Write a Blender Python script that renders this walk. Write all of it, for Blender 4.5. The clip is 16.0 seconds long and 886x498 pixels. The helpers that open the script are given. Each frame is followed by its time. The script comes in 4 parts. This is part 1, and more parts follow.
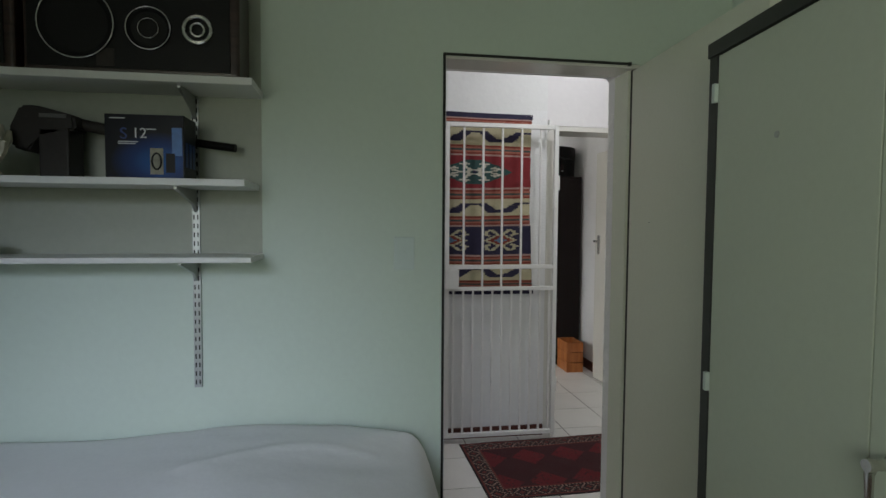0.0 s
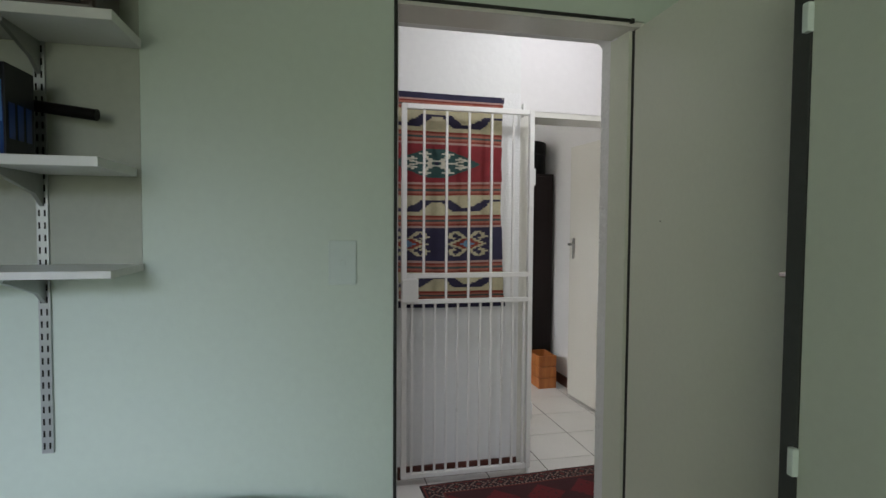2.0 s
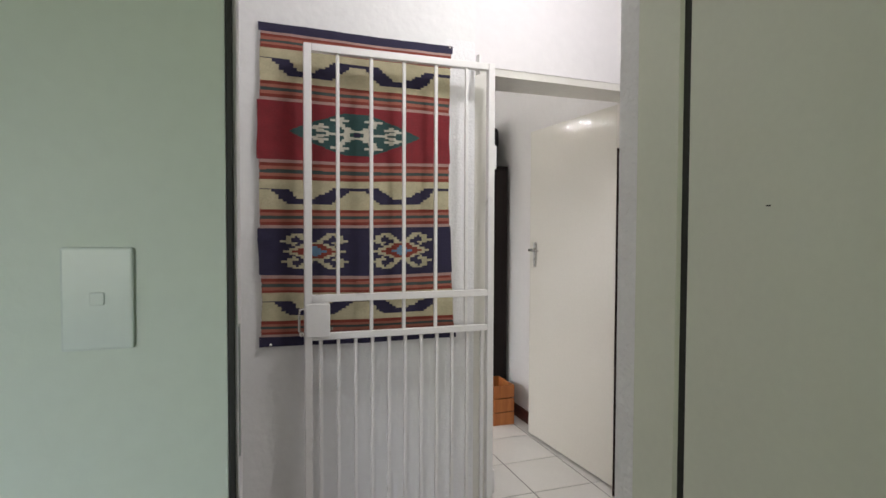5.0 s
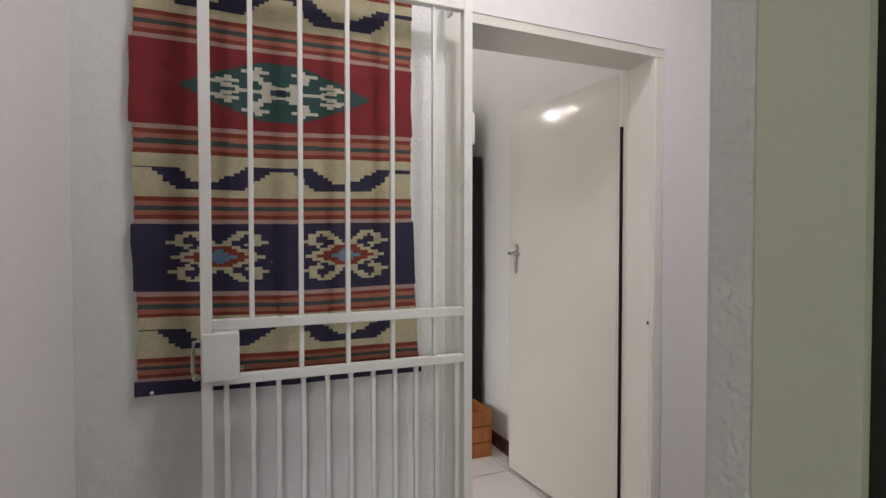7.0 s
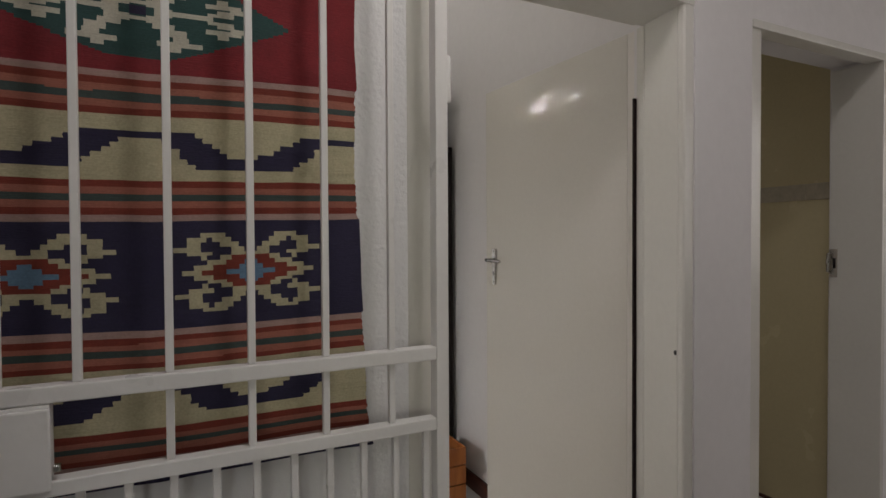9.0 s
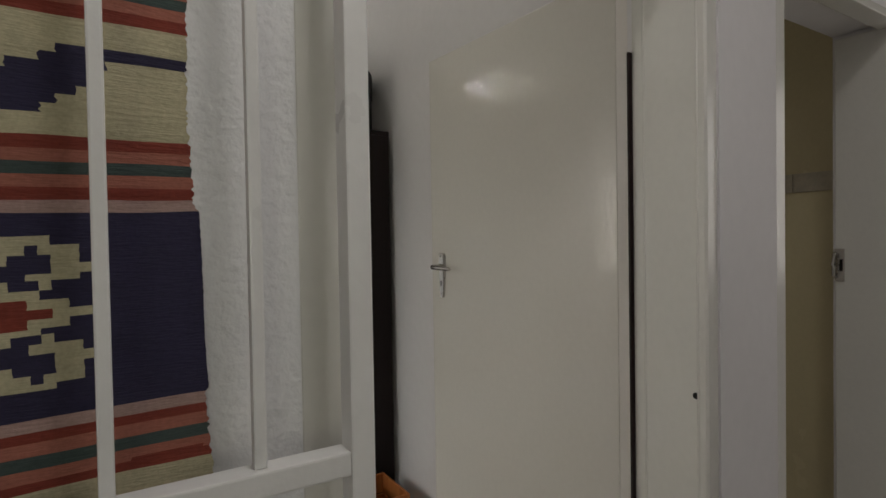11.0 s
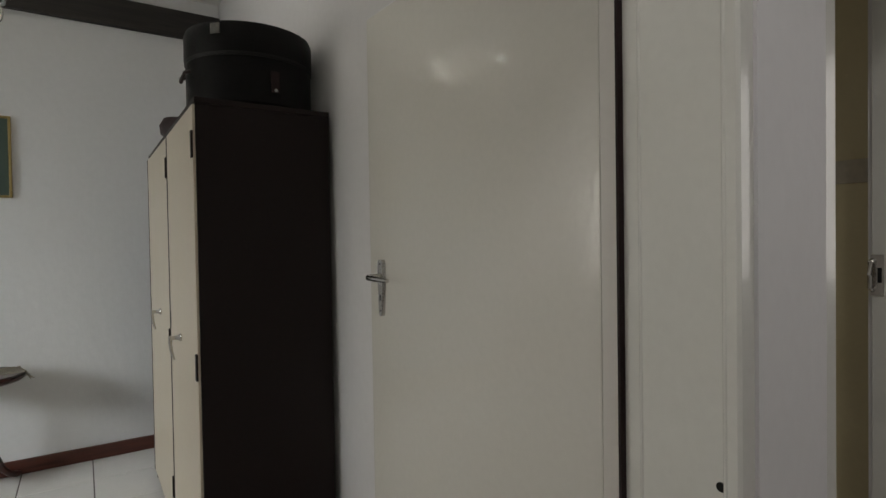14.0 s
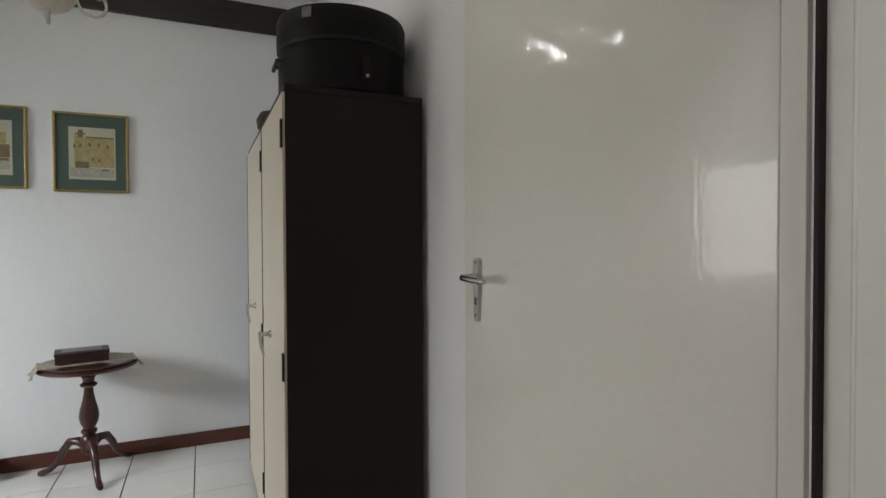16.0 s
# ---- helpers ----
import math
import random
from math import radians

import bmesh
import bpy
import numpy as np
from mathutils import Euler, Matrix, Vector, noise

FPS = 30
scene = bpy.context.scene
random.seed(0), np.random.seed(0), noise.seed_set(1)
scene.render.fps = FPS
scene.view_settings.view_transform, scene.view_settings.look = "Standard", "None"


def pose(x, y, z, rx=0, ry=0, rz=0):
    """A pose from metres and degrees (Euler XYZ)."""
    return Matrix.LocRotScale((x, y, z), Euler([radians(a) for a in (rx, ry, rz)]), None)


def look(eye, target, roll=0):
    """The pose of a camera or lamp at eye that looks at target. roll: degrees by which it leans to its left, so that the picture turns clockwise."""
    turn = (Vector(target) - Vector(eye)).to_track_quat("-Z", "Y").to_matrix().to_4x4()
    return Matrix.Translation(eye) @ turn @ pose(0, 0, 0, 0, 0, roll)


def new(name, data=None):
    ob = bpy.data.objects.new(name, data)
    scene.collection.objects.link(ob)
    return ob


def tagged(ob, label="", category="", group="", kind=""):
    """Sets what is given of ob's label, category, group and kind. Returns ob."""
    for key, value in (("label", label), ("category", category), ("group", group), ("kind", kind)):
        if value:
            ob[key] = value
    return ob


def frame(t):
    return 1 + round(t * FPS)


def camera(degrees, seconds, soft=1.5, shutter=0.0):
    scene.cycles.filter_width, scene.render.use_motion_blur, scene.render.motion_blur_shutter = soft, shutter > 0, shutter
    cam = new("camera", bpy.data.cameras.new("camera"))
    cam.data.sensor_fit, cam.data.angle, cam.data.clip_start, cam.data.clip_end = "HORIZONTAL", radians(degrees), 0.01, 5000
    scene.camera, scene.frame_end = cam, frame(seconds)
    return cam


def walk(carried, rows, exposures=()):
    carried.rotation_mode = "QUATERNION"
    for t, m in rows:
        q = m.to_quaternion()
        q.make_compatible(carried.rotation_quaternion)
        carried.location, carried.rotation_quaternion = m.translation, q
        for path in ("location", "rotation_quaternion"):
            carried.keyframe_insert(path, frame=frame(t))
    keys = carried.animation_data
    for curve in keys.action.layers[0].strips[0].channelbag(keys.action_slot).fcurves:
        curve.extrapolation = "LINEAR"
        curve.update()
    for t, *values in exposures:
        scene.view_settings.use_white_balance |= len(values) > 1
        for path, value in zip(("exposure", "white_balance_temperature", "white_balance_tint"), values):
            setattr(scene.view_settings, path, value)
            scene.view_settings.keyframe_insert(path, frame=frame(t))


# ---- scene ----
cam = camera(78.7, 16.0)
PATH = [
    (0, (0.442, 0.231, 1.365), (0.746, 2.205, 1.269), 0.4),
    (0.5, (0.459, 0.355, 1.361), (0.808, 2.322, 1.267), 0.4),
    (1, (0.483, 0.472, 1.359), (0.871, 2.432, 1.268), 0.4),
    (1.5, (0.523, 0.607, 1.359), (0.936, 2.562, 1.27), 0.4),
    (2, (0.551, 0.733, 1.354), (0.991, 2.682, 1.269), 0.4),
    (2.5, (0.601, 0.872, 1.367), (1.062, 2.816, 1.279), 0.5),
    (3, (0.633, 1.017, 1.363), (1.133, 2.952, 1.281), 0.4),
    (3.5, (0.664, 1.146, 1.348), (1.209, 3.069, 1.274), 0.3),
    (4, (0.718, 1.284, 1.346), (1.3, 3.195, 1.273), 0.3),
    (6.5, (0.93, 1.927, 1.306), (1.661, 3.788, 1.258), -0.0),
    (7, (1.0, 2.056, 1.313), (1.756, 3.907, 1.263), -0.0),
    (7.5, (1.063, 2.169, 1.314), (1.843, 4.01, 1.266), -0.0),
    (8, (1.122, 2.291, 1.311), (1.924, 4.123, 1.271), -0.2),
    (8.5, (1.164, 2.416, 1.315), (1.995, 4.235, 1.276), -0.2),
    (9, (1.202, 2.532, 1.313), (2.076, 4.33, 1.276), -0.3),
    (9.5, (1.257, 2.645, 1.315), (2.178, 4.42, 1.281), -0.5),
    (10, (1.322, 2.752, 1.317), (2.289, 4.503, 1.283), -0.6),
    (12.5, (1.586, 3.159, 1.33), (2.741, 4.792, 1.292), -1.1),
    (13, (1.652, 3.197, 1.333), (2.811, 4.827, 1.298), -1.0),
    (13.5, (1.71, 3.215, 1.332), (2.855, 4.854, 1.296), -1.0),
    (14, (1.754, 3.219, 1.324), (2.864, 4.882, 1.288), -0.9),
    (14.5, (1.778, 3.248, 1.315), (2.832, 4.948, 1.278), -0.8),
    (15, (1.8, 3.299, 1.313), (2.779, 5.043, 1.277), -0.6),
    (15.5, (1.816, 3.346, 1.314), (2.71, 5.134, 1.276), -0.4),
    (16, (1.832, 3.394, 1.316), (2.645, 5.221, 1.279), -0.2),
]
walk(cam, [(t, look(e, g, r)) for t, e, g, r in PATH],
     exposures=[(0, -0.42, 6500, 10), (2.0, -0.12, 6550, 11), (3.5, 0.18, 6600, 12), (4.2, 0.3, 6680, 13), (6.4, 0.25, 6800, 16), (7.0, 0.08, 6850, 16), (8.0, -0.27, 6950, 16),
                (9.0, -0.68, 7050, 16), (10.0, -0.78, 7000, 14), (12.5, -0.9, 7000, 11), (14.0, -0.75, 6850, 10), (15.0, -0.65, 6720, 10), (15.5, -0.45, 6660, 10), (16.0, -0.32, 6620, 10)])

# ---- world, lights, exposure ----
world = bpy.data.worlds.new("world")
scene.world = world
world.use_nodes = True
wn = world.node_tree.nodes
sky = wn.new("ShaderNodeTexSky")
sky.sky_type = "NISHITA"
sky.sun_disc = False
sky.sun_elevation = radians(38)
sky.sun_rotation = radians(200)
wn["Background"].inputs[1].default_value = 0.1
world.node_tree.links.new(sky.outputs[0], wn["Background"].inputs[0])


def area(name, m, w, h, watts, colour, spread=180):
    d = bpy.data.lights.new(name, "AREA")
    d.shape, d.size, d.size_y, d.energy, d.color = "RECTANGLE", w, h, watts, colour
    d.spread = radians(spread)
    ob = new(name, d)
    ob.matrix_world = m
    return ob


sun_data = bpy.data.lights.new("sun", "SUN")
sun_data.energy, sun_data.angle, sun_data.color = 1.0, radians(12), (1, 0.96, 0.9)
new("sun", sun_data).matrix_world = look((0, 0, 8), (1.2, 3.0, 0))
# skylight standing in the window openings
area("bedroom_sky_light", look((-0.6, -1.50, 2.05), (-0.3, 2.0, 0.34)), 1.5, 0.5, 6.8, (0.72, 0.80, 1.0), 42)
area("bedroom_garden_light", look((-0.6, -1.54, 1.45), (2.0, 1.2, 1.8)), 1.5, 1.1, 10.8, (0.94, 1.0, 0.82), 100)
area("hall_window_light", look((4.5, 2.575, 1.6), (1.6, 3.3, 1.4)), 1.1, 1.0, 7, (1.0, 0.98, 0.97))
area("living_window_light", look((-1.62, 5.35, 1.88), (1.35, 7.0, 0.1)), 1.2, 0.7, 23, (0.86, 0.94, 1.0), 80)
area("living_garden_light", look((-1.62, 5.6, 1.45), (2.3, 4.15, 0.9)), 1.9, 1.0, 9.2, (1.0, 0.98, 0.92), 96)
# added to brighten the bathroom through an assumed, unseen window
area("bath_fill_light", look((3.3, 5.58, 1.7), (3.5, 4.0, 1.2)), 0.5, 0.7, 1.8, (1.0, 0.98, 0.92))
# added overhead light to brighten the hall, its source assumed
area("assumed_hall_light", pose(1.75, 2.80, 2.80), 0.26, 0.26, 12, (0.95, 0.97, 1.0))

# ---- materials ----


def mat(name, colour, rough=0.5, metal=0.0, var=0.08, scale=6.0, fine=60.0, bump=0.0, bump_scale=120.0, stretch=(1, 1, 1), spec=0.5, coat=0.0, detail=4.0, transmission=0.0, emit=None, strength=0.0, random=0.0, bump_detail=4.0):
    """Painted, plastered or plain material: two scales of colour change, roughness change and fine relief."""
    m = bpy.data.materials.new(name)
    m.use_nodes = True
    nt = m.node_tree
    n, l = nt.nodes, nt.links
    p = n["Principled BSDF"]
    p.inputs["Roughness"].default_value = rough
    p.inputs["Metallic"].default_value = metal
    p.inputs["Coat Weight"].default_value = coat
    p.inputs["Specular IOR Level"].default_value = spec
    p.inputs["Transmission Weight"].default_value = transmission
    geo = n.new("ShaderNodeTexCoord")
    big = n.new("ShaderNodeTexNoise")
    big.inputs["Scale"].default_value, big.inputs["Detail"].default_value = scale, detail
    small = n.new("ShaderNodeTexNoise")
    small.inputs["Scale"].default_value, small.inputs["Detail"].default_value = fine, 3
    for t in (big, small):
        l.new(geo.outputs["Object"], t.inputs["Vector"])
    mixed = n.new("ShaderNodeMath")
    mixed.operation = "ADD"
    l.new(big.outputs[0], mixed.inputs[0])
    l.new(small.outputs[0], mixed.inputs[1])
    src = mixed.outputs[0]
    if random:
        info = n.new("ShaderNodeObjectInfo")
        mul = n.new("ShaderNodeMath")
        mul.operation = "MULTIPLY_ADD"
        mul.inputs[1].default_value = random
        l.new(info.outputs["Random"], mul.inputs[0])
        l.new(src, mul.inputs[2])
        src = mul.outputs[0]
    ramp = n.new("ShaderNodeMapRange")
    ramp.inputs["From Min"].default_value, ramp.inputs["From Max"].default_value = 0.6, 1.4 + random
    ramp.inputs["To Min"].default_value, ramp.inputs["To Max"].default_value = 1 - var, 1 + var
    l.new(src, ramp.inputs["Value"])
    hue = n.new("ShaderNodeHueSaturation")
    hue.inputs["Color"].default_value = (*colour, 1)
    l.new(ramp.outputs[0], hue.inputs["Value"])
    l.new(hue.outputs[0], p.inputs["Base Color"])
    rr = n.new("ShaderNodeMapRange")
    rr.inputs["To Min"].default_value, rr.inputs["To Max"].default_value = max(rough - 0.08, 0.02), min(rough + 0.08, 1)
    l.new(big.outputs[0], rr.inputs["Value"])
    l.new(rr.outputs[0], p.inputs["Roughness"])
    if bump:
        rel = n.new("ShaderNodeTexNoise")
        rel.inputs["Scale"].default_value, rel.inputs["Detail"].default_value = bump_scale, bump_detail
        lay = n.new("ShaderNodeMapping")
        lay.inputs["Scale"].default_value = stretch
        l.new(geo.outputs["Object"], lay.inputs["Vector"])
        l.new(lay.outputs[0], rel.inputs["Vector"])
        b = n.new("ShaderNodeBump")
        b.inputs["Strength"].default_value, b.inputs["Distance"].default_value = bump, 0.004
        l.new(rel.outputs[0], b.inputs["Height"])
        l.new(b.outputs[0], p.inputs["Normal"])
        if coat:
            l.new(b.outputs[0], p.inputs["Coat Normal"])
            p.inputs["Coat Roughness"].default_value = 0.05
    if emit:
        p.inputs["Emission Color"].default_value = (*emit, 1)
        p.inputs["Emission Strength"].default_value = strength
    return m


def wood(name, dark, light, rough=0.35, scale=(3, 40, 40), coat=0.0):
    m = bpy.data.materials.new(name)
    m.use_nodes = True
    nt = m.node_tree
    n, l = nt.nodes, nt.links
    p = n["Principled BSDF"]
    geo = n.new("ShaderNodeTexCoord")
    mp = n.new("ShaderNodeMapping")
    mp.inputs["Scale"].default_value = scale
    nz = n.new("ShaderNodeTexNoise")
    nz.inputs["Scale"].default_value, nz.inputs["Detail"].default_value, nz.inputs["Distortion"].default_value = 1.4, 6, 0.6
    cr = n.new("ShaderNodeValToRGB")
    cr.color_ramp.elements[0].color, cr.color_ramp.elements[1].color = (*dark, 1), (*light, 1)
    cr.color_ramp.elements[0].position, cr.color_ramp.elements[1].position = 0.3, 0.7
    l.new(geo.outputs["Object"], mp.inputs["Vector"])
    l.new(mp.outputs[0], nz.inputs["Vector"])
    l.new(nz.outputs[0], cr.inputs[0])
    l.new(cr.outputs[0], p.inputs["Base Color"])
    b = n.new("ShaderNodeBump")
    b.inputs["Strength"].default_value, b.inputs["Distance"].default_value = 0.15, 0.002
    l.new(nz.outputs[0], b.inputs["Height"])
    l.new(b.outputs[0], p.inputs["Normal"])
    p.inputs["Roughness"].default_value = rough
    p.inputs["Coat Weight"].default_value = coat
    return m


M_green = mat("pale_green_wall_paint", (0.575, 0.66, 0.575), 0.5, var=0.03, scale=1.5, fine=40, bump=0.12, bump_scale=60)
M_plaster = mat("white_wall_paint", (0.74, 0.72, 0.72), 0.75, var=0.03, scale=2, fine=30, bump=0.16, bump_scale=45)
M_rough = mat("white_textured_plaster", (0.74, 0.74, 0.73), 0.6, var=0.03, scale=2, fine=30, bump=1.0, bump_scale=62)
M_stipple = mat("white_stippled_plaster", (0.76, 0.76, 0.76), 0.38, var=0.03, scale=3, fine=50, bump=0.5, bump_scale=110)
M_soft = mat("white_uneven_plaster", (0.74, 0.74, 0.73), 0.65, var=0.03, scale=2, fine=30, bump=0.6, bump_scale=24)
M_far = mat("white_trowelled_plaster", (0.715, 0.71, 0.705), 0.6, var=0.03, scale=2, fine=30, bump=0.6, bump_scale=15, stretch=(1.2, 1, 0.6))
M_ceiling = mat("white_ceiling_paint", (0.76, 0.75, 0.72), 0.7, var=0.02, bump=0.1, bump_scale=40)
M_frame = mat("cream_enamel_frame", (0.70, 0.685, 0.635), 0.2, var=0.03, scale=4, bump=0.12, bump_scale=30)
M_leaf = mat("glossy_cream_door_enamel", (0.675, 0.645, 0.59), 0.34, var=0.03, scale=2, bump=0.085, bump_scale=105, stretch=(1, 1, 0.5), spec=0.35, coat=0.75, bump_detail=0.5)
M_lip = mat("matt_cream_lipping", (0.76, 0.72, 0.68), 0.55, var=0.03, bump=0.1, bump_scale=60)
M_bleaf = mat("pale_olive_door_paint", (0.655, 0.68, 0.575), 0.45, var=0.03, scale=2, bump=0.1, bump_scale=50)
M_wdoor = mat("sage_green_wardrobe_paint", (0.50, 0.55, 0.46), 0.42, var=0.03, scale=2, bump=0.1, bump_scale=50)
M_wframe = mat("charcoal_frame_paint", (0.040, 0.044, 0.040), 0.5, var=0.12, scale=5, bump=0.06, spec=0.3)
M_old = mat("old_olive_paint_with_shelf_shade", (0.40, 0.425, 0.35), 0.55, var=0.06, scale=3, fine=40, bump=0.12, bump_scale=60)
# black of the rubber seals, and of the shade in the hinge gap
M_black = mat("black_rubber_and_gap_shade", (0.012, 0.013, 0.011), 0.6, var=0.2)
M_gate = mat("white_gate_enamel", (0.78, 0.77, 0.75), 0.3, var=0.03, scale=12, bump=0.1, bump_scale=90)
M_shelf = mat("white_melamine", (0.72, 0.73, 0.70), 0.4, var=0.03)
M_metal = mat("grey_steel", (0.42, 0.44, 0.43), 0.4, 0.7, var=0.06)
M_chrome = mat("worn_chrome", (0.62, 0.60, 0.57), 0.22, 1.0, var=0.08, scale=30)
M_brown = mat("dark_brown_enamel", (0.015, 0.009, 0.0085), 0.6, var=0.12, scale=5, bump=0.06, spec=0.25)
M_cream = mat("cream_cabinet_enamel", (0.56, 0.49, 0.39), 0.4, var=0.04, scale=4, bump=0.05)
M_case = mat("black_leatherette", (0.007, 0.0065, 0.0065), 0.42, var=0.2, scale=20, bump=0.3, bump_scale=220, spec=0.12)
M_base = wood("red_brown_skirting", (0.055, 0.014, 0.009), (0.11, 0.03, 0.018), 0.4, (3, 3, 30))
M_mahog = wood("polished_mahogany", (0.024, 0.006, 0.0045), (0.06, 0.015, 0.010), 0.28, (20, 20, 6), coat=0.15)
M_crate = wood("orange_pine", (0.34, 0.10, 0.025), (0.5, 0.18, 0.05), 0.45, (20, 20, 3))
M_beam = wood("black_brown_beam", (0.010, 0.008, 0.007), (0.028, 0.022, 0.019), 0.6, (3, 30, 30))
M_tile = mat("pale_glazed_floor_tile", (0.74, 0.72, 0.69), 0.22, var=0.05, scale=5, fine=90, bump=0.03, bump_scale=12, random=0.25)
M_grout = mat("brown_grey_grout", (0.11, 0.095, 0.085), 0.85, var=0.2, fine=150)
M_btile = mat("cream_wall_tile", (0.62, 0.54, 0.34), 0.25, var=0.05, scale=7, random=0.2)
M_bband = mat("beige_border_tile", (0.46, 0.41, 0.32), 0.3, var=0.15, scale=18)
M_sheet = mat("white_cotton_cover", (0.72, 0.73, 0.74), 0.85, var=0.03, scale=4, bump=0.25, bump_scale=35)
M_floorb = wood("brown_floor_boards", (0.10, 0.06, 0.035), (0.2, 0.12, 0.07), 0.45, (2, 30, 30))
M_gold = mat("antique_gold_frame", (0.32, 0.24, 0.10), 0.35, 0.8, var=0.2, scale=25)
M_mount = mat("sage_green_mount_board", (0.062, 0.092, 0.076), 0.8, var=0.05, fine=200)
M_paper = mat("aged_cream_paper", (0.44, 0.42, 0.32), 0.8, var=0.08, scale=12)
M_ochre = mat("ochre_wash", (0.34, 0.27, 0.13), 0.8, var=0.25, scale=40)
M_umber = mat("umber_wash", (0.16, 0.12, 0.06), 0.8, var=0.3, scale=50)
M_greyw = mat("grey_wash", (0.33, 0.32, 0.26), 0.8, var=0.2, scale=30)
M_lace = mat("cream_lace", (0.34, 0.30, 0.24), 0.9, var=0.2, scale=60, bump=0.5, bump_scale=150)
M_leather = mat("dark_brown_leather", (0.026, 0.009, 0.008), 0.5, var=0.25, scale=14, bump=0.2)
M_strap = mat("black_brown_strap_and_gap_shade", (0.016, 0.007, 0.007), 0.5, var=0.25, scale=14, bump=0.2, spec=0.2)
M_label = mat("grey_paper_label", (0.16, 0.155, 0.14), 0.7, var=0.3, scale=60)
M_hole = mat("dark_hollow", (0.008, 0.007, 0.006), 0.9, var=0.1)
M_switch = mat("white_switch_plastic", (0.57, 0.655, 0.61), 0.3, var=0.02)
M_glass = mat("clear_window_glass", (0.95, 0.97, 0.97), 0.03, transmission=1.0, var=0.0)
M_shade = mat("frosted_petal_glass", (0.72, 0.66, 0.58), 0.35, transmission=0.35, var=0.1, scale=30)
M_bulb = mat("lit_bulb", (1, 1, 1), 0.4, var=0.0, emit=(0.95, 0.97, 0.94), strength=250)
M_grass = mat("garden_lawn", (0.07, 0.10, 0.035), 0.9, var=0.4, scale=3, fine=30)

# ---- building blocks ----


def bx(bm, x0, y0, z0, x1, y1, z1, bevel=0.0, seg=2):
    v = [bm.verts.new((x, y, z)) for z in (z0, z1) for y in (y0, y1) for x in (x0, x1)]
    fs = [bm.faces.new([v[i] for i in q]) for q in ((0, 2, 3, 1), (4, 5, 7, 6), (0, 1, 5, 4), (2, 6, 7, 3), (0, 4, 6, 2), (1, 3, 7, 5))]
    if bevel:
        es = {e for f in fs for e in f.edges}
        bmesh.ops.bevel(bm, geom=list(es), offset=bevel, segments=seg, affect="EDGES", profile=0.6)
    return bm


def prism(bm, plan, z0, z1):
    """An upright body over a plan of corners."""
    lo = [bm.verts.new((x, y, z0)) for x, y in plan]
    hi = [bm.verts.new((x, y, z1)) for x, y in plan]
    bm.faces.new(lo[::-1])
    bm.faces.new(hi)
    n = len(plan)
    for i in range(n):
        bm.faces.new((lo[i], lo[(i + 1) % n], hi[(i + 1) % n], hi[i]))
    return bm


def lathe(bm, prof, seg=24, m=None):
    """A turned body round z; prof: (radius, height) from bottom to top."""
    rings = []
    for r, z in prof:
        rings.append([bm.verts.new((r * math.cos(2 * math.pi * i / seg), r * math.sin(2 * math.pi * i / seg), z)) for i in range(seg)])
    for a, b in zip(rings, rings[1:]):
        for i in range(seg):
            bm.faces.new((a[i], a[(i + 1) % seg], b[(i + 1) % seg], b[i]))
    bm.faces.new(rings[0][::-1])
    bm.faces.new(rings[-1])
    if m is not None:
        bmesh.ops.transform(bm, matrix=m, verts=[v for ring in rings for v in ring])
    return bm


def tube(bm, pts, r, seg=10, taper=None, cap=True):
    """A round bar through the points."""
    pts = [Vector(p) for p in pts]
    rings = []
    up = Vector((0.13, 0.29, 0.95)).normalized()
    for i, p in enumerate(pts):
        d = (pts[min(i + 1, len(pts) - 1)] - pts[max(i - 1, 0)]).normalized()
        a = d.cross(up)
        if a.length < 0.05:
            a = d.cross(Vector((1, 0, 0)))
        a.normalize()
        b = d.cross(a)
        rr = r if taper is None else taper[i]
        rings.append([bm.verts.new(p + rr * (math.cos(2 * math.pi * k / seg) * a + math.sin(2 * math.pi * k / seg) * b)) for k in range(seg)])
    for a, b in zip(rings, rings[1:]):
        for i in range(seg):
            bm.faces.new((a[i], a[(i + 1) % seg], b[(i + 1) % seg], b[i]))
    if cap:
        bm.faces.new(rings[0][::-1])
        bm.faces.new(rings[-1])
    return bm


def mesh_of(name, bm, materials, smooth=False):
    bmesh.ops.recalc_face_normals(bm, faces=bm.faces)
    me = bpy.data.meshes.new(name)
    bm.to_mesh(me)
    bm.free()
    for m in materials if isinstance(materials, (list, tuple)) else [materials]:
        me.materials.append(m)
    if smooth:
        me.polygons.foreach_set("use_smooth", [True] * len(me.polygons))
        me.set_sharp_from_angle(angle=radians(40))
    return me


def part(name, bm, material, parent=None, label="", smooth=False):
    ob = new(name, mesh_of(name, bm, material, smooth))
    if parent is not None:
        ob.parent = parent
    if label:
        tagged(ob, label)
    return ob


def thing(name, label, category, m=None, group="", kind=""):
    ob = new(name)
    ob.empty_display_size = 0.05
    if m is not None:
        ob.matrix_world = m
    return tagged(ob, label, category, group, kind)


def boxes(name, material, label, *spans, parent=None, bevel=0.0, bars=()):
    bm = bmesh.new()
    for b in bars:
        prism(bm, *b)
    for s in spans:
        bx(bm, *s, bevel=bevel)
    ob = part(name, bm, material, parent)
    if parent is None:
        tagged(ob, label, name.split("_")[0], kind="structure")
    elif label:
        tagged(ob, label)
    return ob


